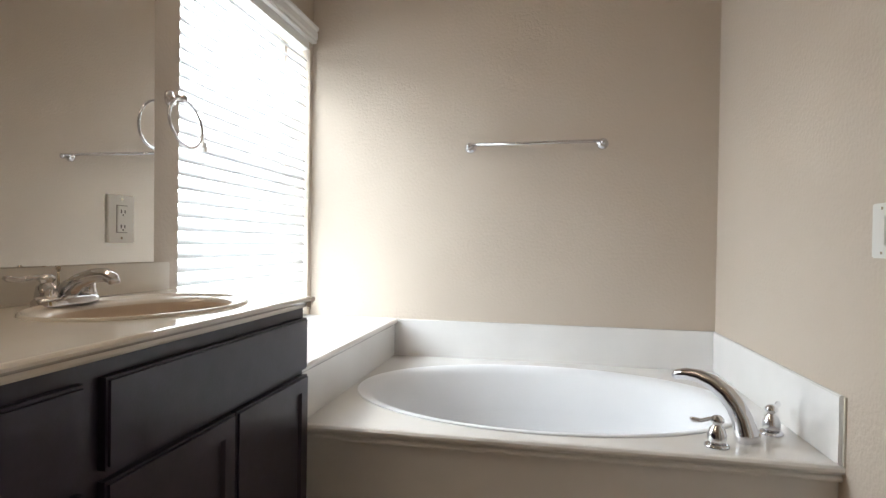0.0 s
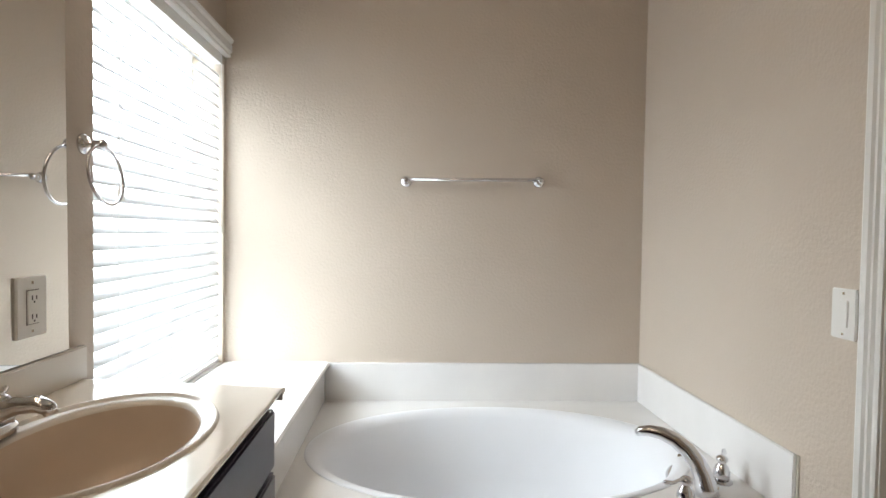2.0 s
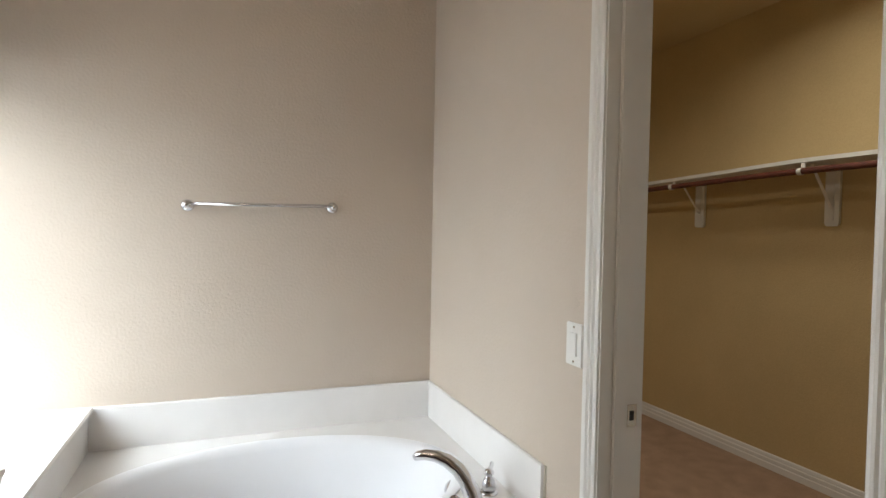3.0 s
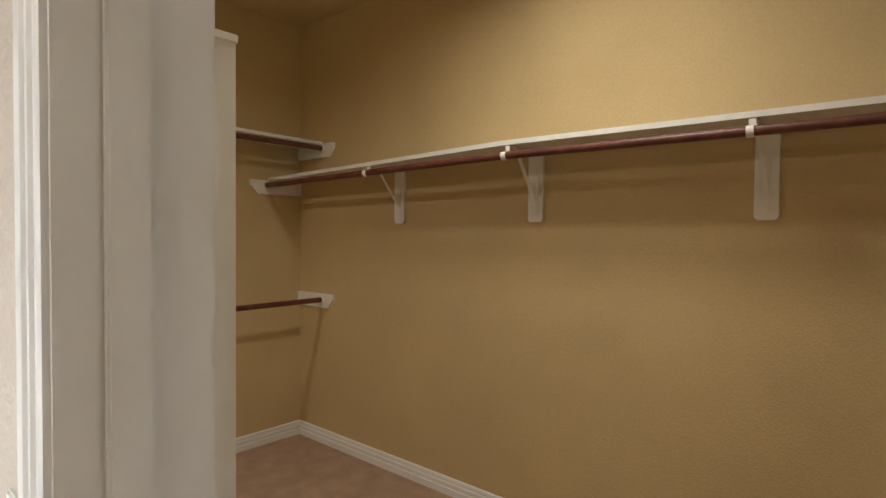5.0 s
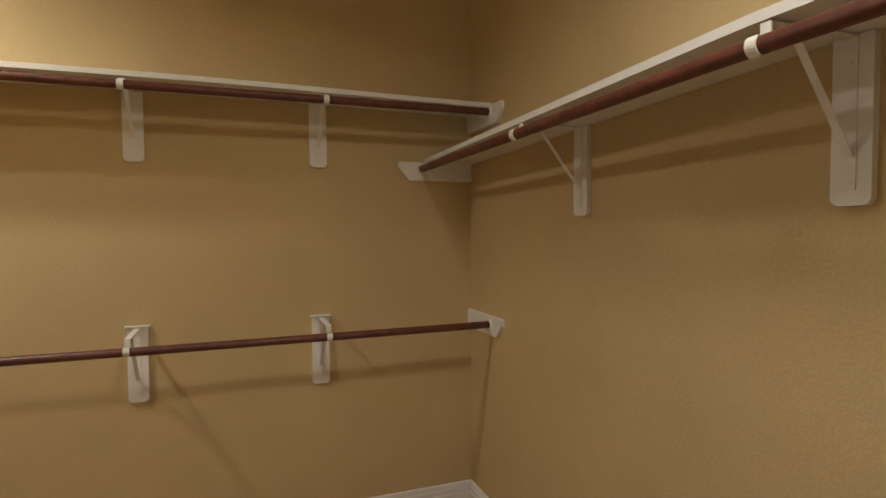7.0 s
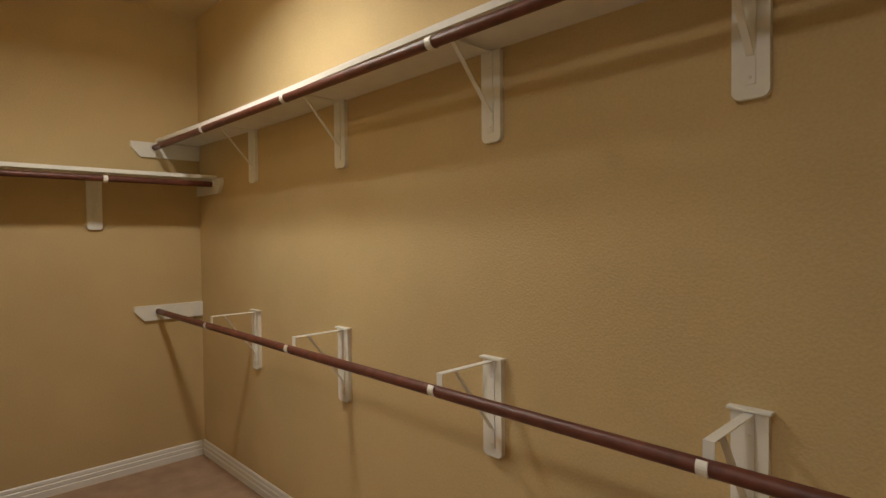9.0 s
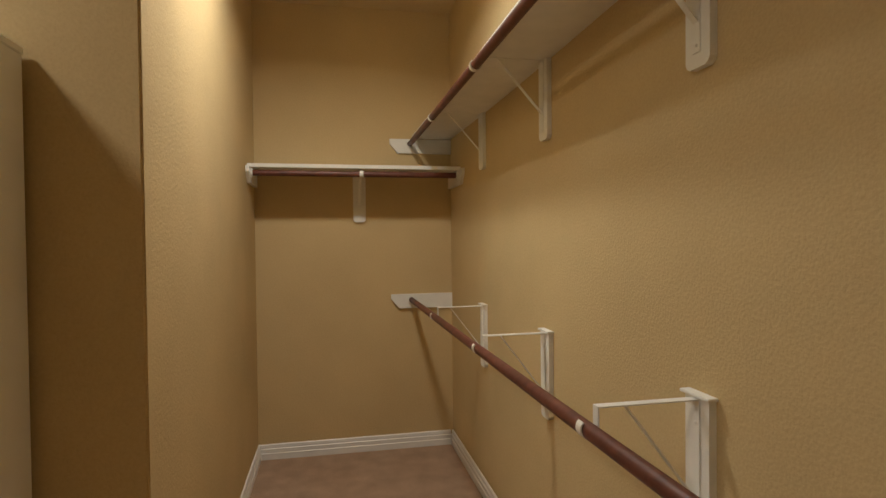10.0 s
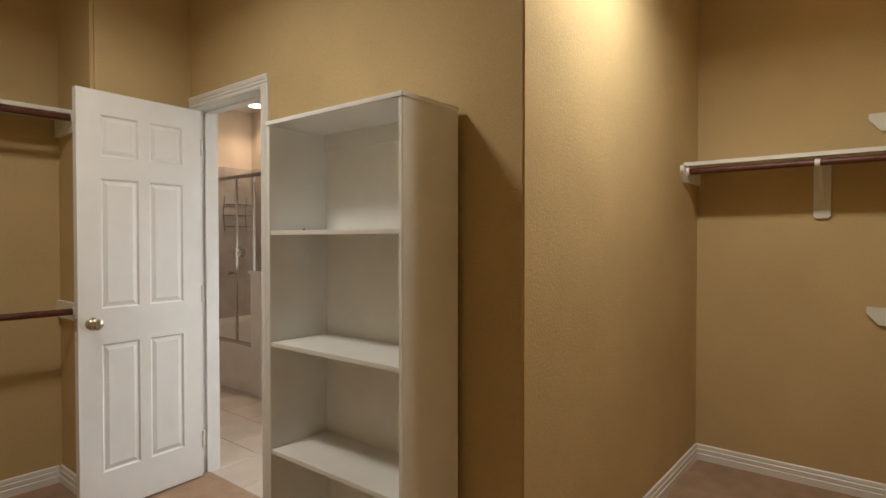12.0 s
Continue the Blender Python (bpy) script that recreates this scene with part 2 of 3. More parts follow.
def pbox(name, parent, x0, x1, y0, y1, z0, z1, material, label="", bevel=0.0):
    bm = bmesh.new()
    bm_box(bm, x0, x1, y0, y1, z0, z1)
    return placed(name, bm, material, parent, label, bevel)


pbox("jamb", frame_ob, -0.004, XW + 0.004, DY1, DY1 + 0.018, 0, DH, TRIM)
pbox("jamb", frame_ob, -0.004, XW + 0.004, DY0 - 0.018, DY0, 0, DH, TRIM)
pbox("head_jamb", frame_ob, -0.004, XW + 0.004, DY0 - 0.018, DY1 + 0.018, DH, DH + 0.018, TRIM)
pbox("stop", frame_ob, 0.035, 0.075, DY1 - 0.011, DY1, 0, DH, TRIM, bevel=0.003)
pbox("stop", frame_ob, 0.035, 0.075, DY0, DY0 + 0.011, 0, DH, TRIM, bevel=0.003)
pbox("stop", frame_ob, 0.035, 0.075, DY0 + 0.011, DY1 - 0.011, DH - 0.011, DH, TRIM, bevel=0.003)
for x, o in ((0, -1), (XW, 1)):
    for y, s in ((DY1 + 0.005, 1), (DY0 - 0.005, -1)):
        bm = bmesh.new()
        prism(bm, CAS, (x, y, 0), (x, y, DH + 0.005), (o, 0, 0), (0, s, 0))
        placed("casing", bm, TRIM, frame_ob)
    bm = bmesh.new()
    prism(bm, CAS, (x, DY0 - 0.065, DH + 0.005), (x, DY1 + 0.065, DH + 0.005), (o, 0, 0), (0, 0, 1))
    placed("casing", bm, TRIM, frame_ob)
strike = pbox("strike_plate", frame_ob, 0.088, 0.118, DY1 - 0.002, DY1 + 0.001, 0.832, 0.892, NICKEL, "worn nickel strike plate")
pbox("latch_hole", strike, 0.095, 0.108, DY1 - 0.0035, DY1, 0.849, 0.875, DARK)


# ---- closet door, six panels ----
def six_panel_door(w, h, t):
    bm = bmesh.new()
    xs = [0, 0.105, 0.280, 0.334, 0.509, w]
    zs = [0, 0.19, 0.80, 0.97, 1.585, 1.69, 1.885, h]
    for y, flip in ((t, False), (0, True)):
        vs = [[bm.verts.new((x, y, z)) for z in zs] for x in xs]
        panels = []
        for a in range(5):
            for b in range(7):
                q = [vs[a][b], vs[a + 1][b], vs[a + 1][b + 1], vs[a][b + 1]]
                f = bm.faces.new(q if flip else q[::-1])
                if a in (1, 3) and b in (1, 3, 5):
                    panels.append(f)
        for th, d in ((0.010, -0.007), (0.008, 0.0), (0.024, 0.005)):
            bm.normal_update()
            bmesh.ops.inset_individual(bm, faces=panels, thickness=th, depth=d)
    edge = [e for e in bm.edges if e.is_boundary]
    bmesh.ops.bridge_loops(bm, edges=edge)
    return bm


door = thing("closet_door", "white six-panel door standing open into the closet", "door", at=(XW - 0.006, DY0 + 0.020, 0.018))
door.rotation_euler = (0, 0, radians(4.5))
part("leaf", six_panel_door(0.612, 1.997, 0.035), TRIM, door)
for side, y in ((1, 0.035), (-1, 0.0)):
    bm = bmesh.new()
    m = Matrix.Translation((0.552, y, 0.905)) @ Euler((radians(-90 * side), 0, 0)).to_matrix().to_4x4()
    lathe(bm, [(0.031, 0), (0.031, 0.004), (0.026, 0.008), (0.011, 0.011), (0.010, 0.026), (0.018, 0.032), (0.026, 0.040), (0.028, 0.050), (0.024, 0.058), (0.014, 0.062)], m)
    part("knob", bm, NICKEL, door, "brushed nickel round knob", smooth=True)
bm = bmesh.new()
bm_box(bm, 0.612, 0.6135, 0.006, 0.029, 0.875, 0.935)
part("latch_plate", bm, NICKEL, door)
for z in (0.20, 1.0, 1.80):
    bm = bmesh.new()
    tube(bm, [(-0.004, 0.037, z - 0.045), (-0.004, 0.037, z + 0.045)], 0.006)
    part("hinge", bm, TRIM, door)

# ---- bathroom: tub surround ----
YT, ZD, ZS, XG = -1.06, 0.465, 0.636, -1.425
surround = thing("tub_surround", "white cultured marble tub deck with raised splash", "tub deck", at=(-0.7, YT, 0))
TX, TY, TAX, TAY = -0.738, -0.553, 0.668, 0.443
bm = bmesh.new()
ring = slab_with_hole(bm, [(XG, YT + 0.03), (-0.012, YT + 0.03), (-0.012, -0.02), (XG, -0.02)], ZD, TX, TY, TAX, TAY, power=2.04)
placed("deck", bm, MARBLE, surround)
bm = bmesh.new()
NOSE = [(0, -0.050), (0.006, -0.048), (0.018, -0.044), (0.021, -0.037), (0.018, -0.031), (0.014, -0.028), (0.014, -0.025), (0.024, -0.022), (0.030, -0.015), (0.030, -0.008), (0.024, -0.002), (0.014, 0), (0, 0)]
prism(bm, NOSE, (XG, YT + 0.03, ZD), (0, YT + 0.03, ZD), (0, -1, 0), (0, 0, 1))
placed("edge_moulding", bm, MARBLE, surround, smooth=False)
pbox("apron", surround, XG, 0, YT + 0.03, YT + 0.05, 0.0, ZD - 0.04, MARBLE, "off-white apron panel")
pbox("back_splash", surround, XG, 0, -0.02, 0, ZD - 0.01, ZS, MARBLE, bevel=0.003)
pbox("side_splash", surround, -0.013, 0, -1.056, -0.02, ZD - 0.002, ZS, MARBLE, bevel=0.003)
pbox("caulk", surround, -0.005, 0.0, -1.063, -1.0565, ZD - 0.002, ZS - 0.001, mat("caulk", (0.7, 0.66, 0.58), 0.7))

tub = thing("bathtub", "white oval drop-in acrylic soaking bathtub", "bathtub", at=(TX, TY, 0))
bm = bmesh.new()
steps = [(1.0, 1.0, 0.0), (1.0, 1.0, 0.002), (0.996, 0.994, 0.0040), (0.988, 0.983, 0.0048), (0.972, 0.960, 0.004), (0.950, 0.929, 0.000), (0.930, 0.901, -0.009), (0.912, 0.878, -0.024), (0.892, 0.852, -0.052), (0.86, 0.81, -0.09), (0.83, 0.765, -0.16), (0.80, 0.72, -0.26), (0.74, 0.65, -0.345), (0.61, 0.51, -0.383), (0.3, 0.26, -0.392), (0.02, 0.02, -0.394)]
rr = oval_rings(bm, [(TX, TY, ZD + z, TAX * a, TAY * b) for a, b, z in steps], power=2.04)
bm.faces.new(rr[-1])
placed("shell", bm, TUBM, tub, smooth=True)
m = Matrix.Translation((-0.112, -0.635, ZD + 0.000)) @ Euler((0, radians(-28), 0)).to_matrix().to_4x4()
bm = bmesh.new()
lathe(bm, [(0.0115, -0.004), (0.0115, 0.002), (0.009, 0.0035), (0.004, 0.0025)], m, 16)
placed("emblem_disc", bm, NICKEL, tub, "small round nickel disc", smooth=True)
m = Matrix.Translation((-0.150, -0.672, ZD - 0.046)) @ Euler((0, radians(-48), radians(12))).to_matrix().to_4x4()
bm = bmesh.new()
lathe(bm, [(0.032, -0.006), (0.032, 0.006), (0.027, 0.010), (0.012, 0.012)], m)
placed("overflow_plate", bm, CHROME, tub, "round chrome overflow plate", smooth=True)


def bell_handle(name, x, y, z, turn, label, cat, size=1.0):
    ob = thing(name, label, cat, "lever handles of one tap set", (x, y, z))
    ob.rotation_euler = (0, 0, radians(turn))
    bm = bmesh.new()
    lathe(bm, [(0.031, 0), (0.032, 0.004), (0.029, 0.009), (0.022, 0.011)], Matrix())
    part("flange", bm, CHROME, ob, smooth=True)
    bm = bmesh.new()
    lathe(bm, [(0.021, 0.010), (0.024, 0.020), (0.024, 0.034), (0.019, 0.050), (0.012, 0.058), (0.011, 0.062), (0.017, 0.068), (0.017, 0.076), (0.010, 0.083), (0.003, 0.085)], Matrix())
    part("body", bm, CHROME, ob, smooth=True)
    bm = bmesh.new()
    tube(bm, [(0, 0, 0.074), (0.022, 0, 0.076), (0.045, 0, 0.071), (0.066, 0, 0.074), (0.074, 0, 0.078)], [0.009, 0.007, 0.007, 0.009, 0.005], flat=0.7)
    part("lever", bm, CHROME, ob, smooth=True)
    ob.scale = (size,) * 3
    return ob


bell_handle("bath_tap", -0.272, -0.985, ZD, 195, "chrome lever tap handle on the tub deck", "tap handle")
bell_handle("bath_tap", -0.086, -0.842, ZD, 55, "chrome lever tap handle near the side splash", "tap handle")
spout = thing("tub_spout", "curved chrome tub spout on the deck corner", "tub spout", at=(-0.176, -0.925, ZD))
spout.rotation_euler = (0, 0, radians(148))
bm = bmesh.new()
arc = [(0, 0, 0), (0.004, 0, 0.022), (0.014, 0, 0.058), (0.032, 0, 0.093), (0.058, 0, 0.124), (0.092, 0, 0.147), (0.130, 0, 0.159), (0.165, 0, 0.160), (0.190, 0, 0.154), (0.201, 0, 0.146)]
tube(bm, arc, [0.034, 0.031, 0.028, 0.026, 0.024, 0.022, 0.019, 0.017, 0.015, 0.011], n=24)
part("spout_body", bm, CHROME, spout, smooth=True)
bm = bmesh.new()
lathe(bm, [(0.006, 0), (0.006, 0.003), (0.002, 0.004)], Matrix.Translation((-0.026, -0.012, 0.02)) @ Euler((0, radians(-88), 0)).to_matrix().to_4x4(), 12)
part("set_screw", bm, NICKEL, spout)

ledge = thing("window_ledge", "white cultured marble ledge below the window", "ledge", at=(-1.65, -0.55, 0))
pbox("ledge_face", ledge, XG - 0.02, XG, -1.12, 0, ZD - 0.06, ZS - 0.022, MARBLE)
bm = bmesh.new()
bm_box(bm, XL, XG + 0.002, -1.13, 0, ZS - 0.02, ZS + 0.002)
prism(bm, [(0, -0.020), (0.010, -0.020), (0.015, -0.014), (0.015, -0.006), (0.010, 0.002), (0, 0.002)], (XG + 0.002, -1.13, ZS), (XG + 0.002, 0, ZS), (1, 0, 0), (0, 0, 1))
placed("ledge_top", bm, MARBLE, ledge)
pbox("window_sill", ledge, XL - 0.13, XL, WY0 + 0.001, WY1 - 0.001, WZ0 - 0.002, ZS + 0.0055, MARBLE)

# ---- window, frame and blind ----
win = thing("window_1", "white vinyl window behind a closed blind", "window", at=(XL - 0.1, -0.5, WZ0))
tagged(win, kind="structure")
VINYL = mat("white_vinyl", (0.78, 0.79, 0.78), 0.4, var=0.02)
for y0, y1, z0, z1 in ((WY0, WY0 + 0.05, WZ0, WZ1), (WY1 - 0.05, WY1, WZ0, WZ1), (WY0 + 0.05, WY1 - 0.05, WZ0, WZ0 + 0.05), (WY0 + 0.05, WY1 - 0.05, WZ1 - 0.05, WZ1), (WY0 + 0.05, WY1 - 0.05, 1.30, 1.345)):
    pbox("window_frame", win, XL - 0.175, XL - 0.130, y0, y1, z0, z1, VINYL, bevel=0.003)
GLASS = bpy.data.materials.new("clear_glass")
GLASS.use_nodes = True
gb = GLASS.node_tree.nodes["Principled BSDF"]
gb.inputs["Transmission Weight"].default_value, gb.inputs["Roughness"].default_value, gb.inputs["IOR"].default_value = 1.0, 0.0, 1.45
gb.inputs["Base Color"].default_value = (0.96, 0.98, 0.97, 1)
for z0, z1 in ((WZ0 + 0.05, 1.30), (1.345, WZ1 - 0.05)):
    o = pbox("pane", win, XL - 0.154, XL - 0.150, WY0 + 0.05, WY1 - 0.05, z0, z1, GLASS)
    o.visible_shadow = False

blind = thing("window_blind", "white two-inch slatted window blind, lowered and tilted", "blind", at=(XL - 0.03, -0.51, WZ0))
bm = bmesh.new()
VAL = [(0, 0), (0.022, 0), (0.026, 0.006), (0.022, 0.014), (0.030, 0.022), (0.030, 0.050), (0.026, 0.056), (0.034, 0.064), (0.036, 0.076), (0, 0.076)]
prism(bm, VAL, (XL, WY0 - 0.01, 1.962), (XL, -0.012, 1.962), (1, 0, 0), (0, 0, 1))
placed("valance", bm, BLIND, blind, "moulded white valance")
pbox("head_rail", blind, XL - 0.055, XL - 0.004, WY0 + 0.008, WY1 - 0.006, 1.925, 1.965, BLIND)
SLATM = bpy.data.materials.new("translucent_slat")
SLATM.use_nodes = True
nt = SLATM.node_tree
pb = nt.nodes["Principled BSDF"]
pb.inputs["Base Color"].default_value, pb.inputs["Roughness"].default_value = (0.86, 0.87, 0.88, 1), 0.4
tr = nt.nodes.new("ShaderNodeBsdfTranslucent")
tr.inputs["Color"].default_value = (0.86, 0.90, 0.92, 1)
mxs = nt.nodes.new("ShaderNodeMixShader")
mxs.inputs[0].default_value = 0.12
nt.links.new(pb.outputs[0], mxs.inputs[1])
nt.links.new(tr.outputs[0], mxs.inputs[2])
nt.links.new(mxs.outputs[0], nt.nodes["Material Output"].inputs["Surface"])
bm = bmesh.new()
half, sag, L0, L1 = 0.0245, 0.0035, WY0 + 0.012, WY1 - 0.008
prof = [(-half + 2 * half * k / 6, sag * (1 - (k / 3 - 1) ** 2)) for k in range(7)]
outline = [(u, v + 0.0012) for u, v in prof] + [(u, v - 0.0012) for u, v in reversed(prof)]
prism(bm, outline, (0, L0, 0), (0, L1, 0), (1, 0, 0), (0, 0, 1))
slat = part("slat", bm, SLATM, blind)
n_slats, pitch = 28, 0.0445
slat.matrix_parent_inverse = Matrix.Translation(blind.location).inverted()
for k in range(n_slats):
    o = slat if k == 0 else slat.copy()
    if k:
        scene.collection.objects.link(o)
    o.matrix_basis = pose(XL - 0.031, 0, WZ0 + 0.045 + pitch * k, 0, 46 + random.uniform(-0.5, 0.5), 0)
pbox("bottom_rail", blind, XL - 0.052, XL - 0.012, L0, L1, WZ0 + 0.006, WZ0 + 0.022, BLIND, bevel=0.003)
for y in (-0.86, -0.51, -0.16):
    for dx in (-0.051, -0.0115):
        bm = bmesh.new()
        tube(bm, [(XL + dx, y, WZ0 + 0.02), (XL + dx, y, 1.93)], 0.0009, n=5)
        placed("ladder_cord", bm, BLIND, blind)
for y, z in ((-0.885, 1.31), (-0.872, 1.30), (-0.07, 1.21)):
    bm = bmesh.new()
    tube(bm, [(XL + 0.004, y, z + 0.02), (XL + 0.004, y, 1.955)], 0.001, n=5)
    cord = placed("pull_cord", bm, BLIND, blind)
    bm = bmesh.new()
    lathe(bm, [(0.003, 0.028), (0.006, 0.015), (0.0075, 0.0), (0.003, -0.002)], Matrix.Translation((XL + 0.004, y, z - 0.005)), 10)
    placed("tassel", bm, PLASTIC, cord, "clear plastic tassel")

# ---- vanity ----
ZC, XF, VY0, VY1 = 0.847, -1.372, -2.66, -1.125
van = thing("vanity_cabinet", "dark espresso wooden vanity with panel doors", "vanity", at=(-1.6, -1.9, 0))
pbox("back_panel", van, XL, XL + 0.012, VY0, VY1, 0.09, ZC - 0.028, CABINET)
pbox("face_frame", van, XF - 0.036, XF - 0.018, VY0, VY1, 0.09, ZC - 0.028, CABINET)
for y in (VY0, -1.88, VY1 - 0.016):
    pbox("side_panel", van, XL + 0.012, XF - 0.036, y, y + 0.016, 0.106, ZC - 0.028, CABINET)
pbox("bottom_panel", van, XL + 0.012, XF - 0.036, VY0, VY1, 0.09, 0.106, CABINET)
pbox("toe_kick", van, XL, XF - 0.08, VY0, VY1, 0.0, 0.09, CABINET)


def cab_front(name, y0, y1, z0, z1, inset):
    """A drawer front or a shaker door on the cabinet's face."""
    bm = bmesh.new()
    bm_box(bm, XF - 0.018, XF, y0, y1, z0, z1)
    bmesh.ops.bevel(bm, geom=[e for e in bm.edges if all(v.co.x > XF - 0.001 for v in e.verts)], offset=0.005, segments=2, affect="EDGES")
    if inset:
        f = max((f for f in bm.faces if f.normal.x > 0.9), key=lambda q: q.calc_area())
        bmesh.ops.inset_individual(bm, faces=[f], thickness=0.052, depth=0)
        bmesh.ops.inset_individual(bm, faces=[f], thickness=0.006, depth=-0.009)
    return placed(name, bm, CABINET, van)


cab_front("false_drawer_front", -1.842, -1.128, 0.645, 0.786, False)
cab_front("cabinet_door", -1.480, -1.120, 0.12, 0.628, True)
cab_front("cabinet_door", -1.842, -1.486, 0.12, 0.628, True)
for z0, z1 in ((0.645, 0.786), (0.40, 0.628), (0.12, 0.385)):
    cab_front("drawer_front", -2.24, -1.882, z0, z1, False)
cab_front("cabinet_door", -2.64, -2.28, 0.12, 0.786, True)

counter = thing("countertop", "glossy off-white cultured marble vanity top with an oval basin", "countertop", at=(-1.6, -1.9, ZC))
CX, CY = -1.598, -1.475
MARB2 = mat("bisque_marble", (0.80, 0.755, 0.69), 0.11, var=0.03, scale=5, coat=0.4)
# the bowl is the counter's marble; its shade and warm reflection are in this colour
BOWL_SHADED = mat("shaded_bowl", (0.66, 0.54, 0.43), 0.35, var=0.03, scale=8, spec=0.12)
bm = bmesh.new()
slab_with_hole(bm, [(XL, VY0), (-1.365, VY0), (-1.365, -1.165), (XL, -1.09)], ZC, CX, CY, 0.192, 0.264)
placed("slab", bm, MARB2, counter)
bm = bmesh.new()
EDGE = [(0, -0.028), (0.002, -0.028), (0.005, -0.023), (0.006, -0.017), (0.012, -0.014), (0.018, -0.010), (0.019, -0.005), (0.015, -0.001), (0.009, 0), (0, 0)]
prism(bm, EDGE, (-1.365, VY0, ZC), (-1.365, -1.165, ZC), (1, 0, 0), (0, 0, 1))
d = Vector((-1.365 - XL, -1.165 + 1.09, 0)).normalized()
prism(bm, EDGE, (-1.365 + d.x * 0.019, -1.165 + d.y * 0.019, ZC), (XL, -1.09, ZC), (-d.y, d.x, 0), (0, 0, 1))
placed("edge_moulding", bm, MARB2, counter)
bm = bmesh.new()
lip = [(0.192, 0.264, 0), (0.190, 0.262, 0.005), (0.187, 0.259, 0.007), (0.183, 0.255, 0.0055), (0.179, 0.251, 0.001), (0.172, 0.245, -0.0015), (0.163, 0.237, -0.004), (0.157, 0.231, -0.008), (0.154, 0.228, -0.014)]
oval_rings(bm, [(CX, CY, ZC + z, a, b) for a, b, z in lip])
placed("basin_rim", bm, MARB2, counter, smooth=True)
# bowl split from the rim only to take the darker, shaded tone
bm = bmesh.new()
bowl = [(0.154, 0.228, -0.014), (0.151, 0.224, -0.022), (0.145, 0.216, -0.05), (0.130, 0.195, -0.10), (0.10, 0.150, -0.138), (0.05, 0.07, -0.153), (0.02, 0.02, -0.155)]
rr = oval_rings(bm, [(CX, CY, ZC + z, a, b) for a, b, z in bowl])
bm.faces.new(rr[-1])
placed("basin", bm, BOWL_SHADED, counter, "oval bowl of the same marble, coloured darker for shade", smooth=True)
pbox("back_splash", counter, XL, XL + 0.02, VY0, -1.066, ZC - 0.002, 0.928, MARB2, bevel=0.003)
bm = bmesh.new()
lathe(bm, [(0.020, 0), (0.020, 0.003), (0.008, 0.004)], Matrix.Translation((CX, CY, ZC - 0.154)))
placed("drain", bm, CHROME, counter, "chrome sink drain", smooth=True)

tap = thing("basin_tap", "chrome two-lever basin tap", "faucet", at=(-1.782, -1.50, ZC + 0.0015))
bm = bmesh.new()
rr = oval_rings(bm, [(0, 0, 0, 0.030, 0.080), (0, 0, 0.010, 0.030, 0.080), (0, 0, 0.018, 0.025, 0.072)], n=32, power=3)
bm.faces.new(rr[-1])
part("base_plate", bm, CHROME, tap, smooth=True)
bm = bmesh.new()
tube(bm, [(-0.004, 0, 0.012), (0.008, 0, 0.034), (0.034, 0, 0.052), (0.068, 0, 0.064), (0.100, 0, 0.066), (0.118, 0, 0.058), (0.122, 0, 0.048)], [0.024, 0.021, 0.018, 0.016, 0.015, 0.013, 0.011], n=16)
part("spout_body", bm, CHROME, tap, smooth=True)
for y, turn in ((-0.052, 235), (0.052, 120)):
    bm = bmesh.new()
    m = Matrix.Translation((0, y, 0.012))
    lathe(bm, [(0.023, 0), (0.022, 0.012), (0.019, 0.030), (0.012, 0.036), (0.013, 0.040), (0.017, 0.044), (0.016, 0.050), (0.008, 0.056)], m)
    part("handle_body", bm, CHROME, tap, smooth=True)
    bm = bmesh.new()
    c, s = math.cos(radians(turn)), math.sin(radians(turn))
    tube(bm, [(c * r, y + s * r, 0.012 + z) for r, z in ((0, 0.047), (0.02, 0.049), (0.045, 0.045), (0.066, 0.048), (0.074, 0.052))], [0.009, 0.007, 0.007, 0.009, 0.005], flat=0.6)
    part("lever", bm, CHROME, tap, smooth=True)
bm = bmesh.new()
tube(bm, [(-0.022, 0, 0.01), (-0.022, 0, 0.075)], 0.003, n=8)
bmesh.ops.create_uvsphere(bm, u_segments=10, v_segments=6, radius=0.006, matrix=Matrix.Translation((-0.022, 0, 0.078)))
part("lift_rod", bm, NICKEL, tap, smooth=True)

mir = thing("mirror", "frameless wall mirror above the vanity", "mirror", at=(XL, -1.9, 0.93))
g = pbox("glass", mir, XL - 0.005, XL + 0.001, VY0, -1.126, 0.9305, 2.05, MIRROR)
for v in g.data.vertices:
    v.co.x += 0.010 * (2.05 - v.co.z) / 1.12
for y in (-1.47, -2.2):
    pbox("clip", mir, XL, XL + 0.009, y - 0.012, y + 0.012, 0.926, 0.938, NICKEL)

XM = XL + 0.0055
out = thing("power_outlet", "white GFCI outlet set into the mirror", "outlet", at=(XM + 0.006, -1.2595, 1.047))
pbox("cover_plate", out, XM + 0.005, XM + 0.0115, -1.3065, -1.2135, 0.984, 1.112, PLASTIC, bevel=0.002)
pbox("recess_gap", out, XM + 0.0115, XM + 0.0120, -1.2795, -1.2405, 1.011, 1.085, mat("grey_gap", (0.25, 0.24, 0.22), 0.6))
rec = pbox("receptacle", out, XM + 0.0115, XM + 0.0155, -1.2775, -1.2425, 1.013, 1.083, PLASTIC, bevel=0.001)
for z in (1.068, 1.028):
    for y, hh in ((-1.2665, 0.008), (-1.2535, 0.006)):
        pbox("slot", rec, XM + 0.0155, XM + 0.0160, y - 0.0016, y + 0.0016, z - hh / 2 - 0.001, z + hh / 2 + 0.001, DARK)
    pbox("slot", rec, XM + 0.0155, XM + 0.0160, -1.2620, -1.2580, z - 0.011, z - 0.007, DARK)
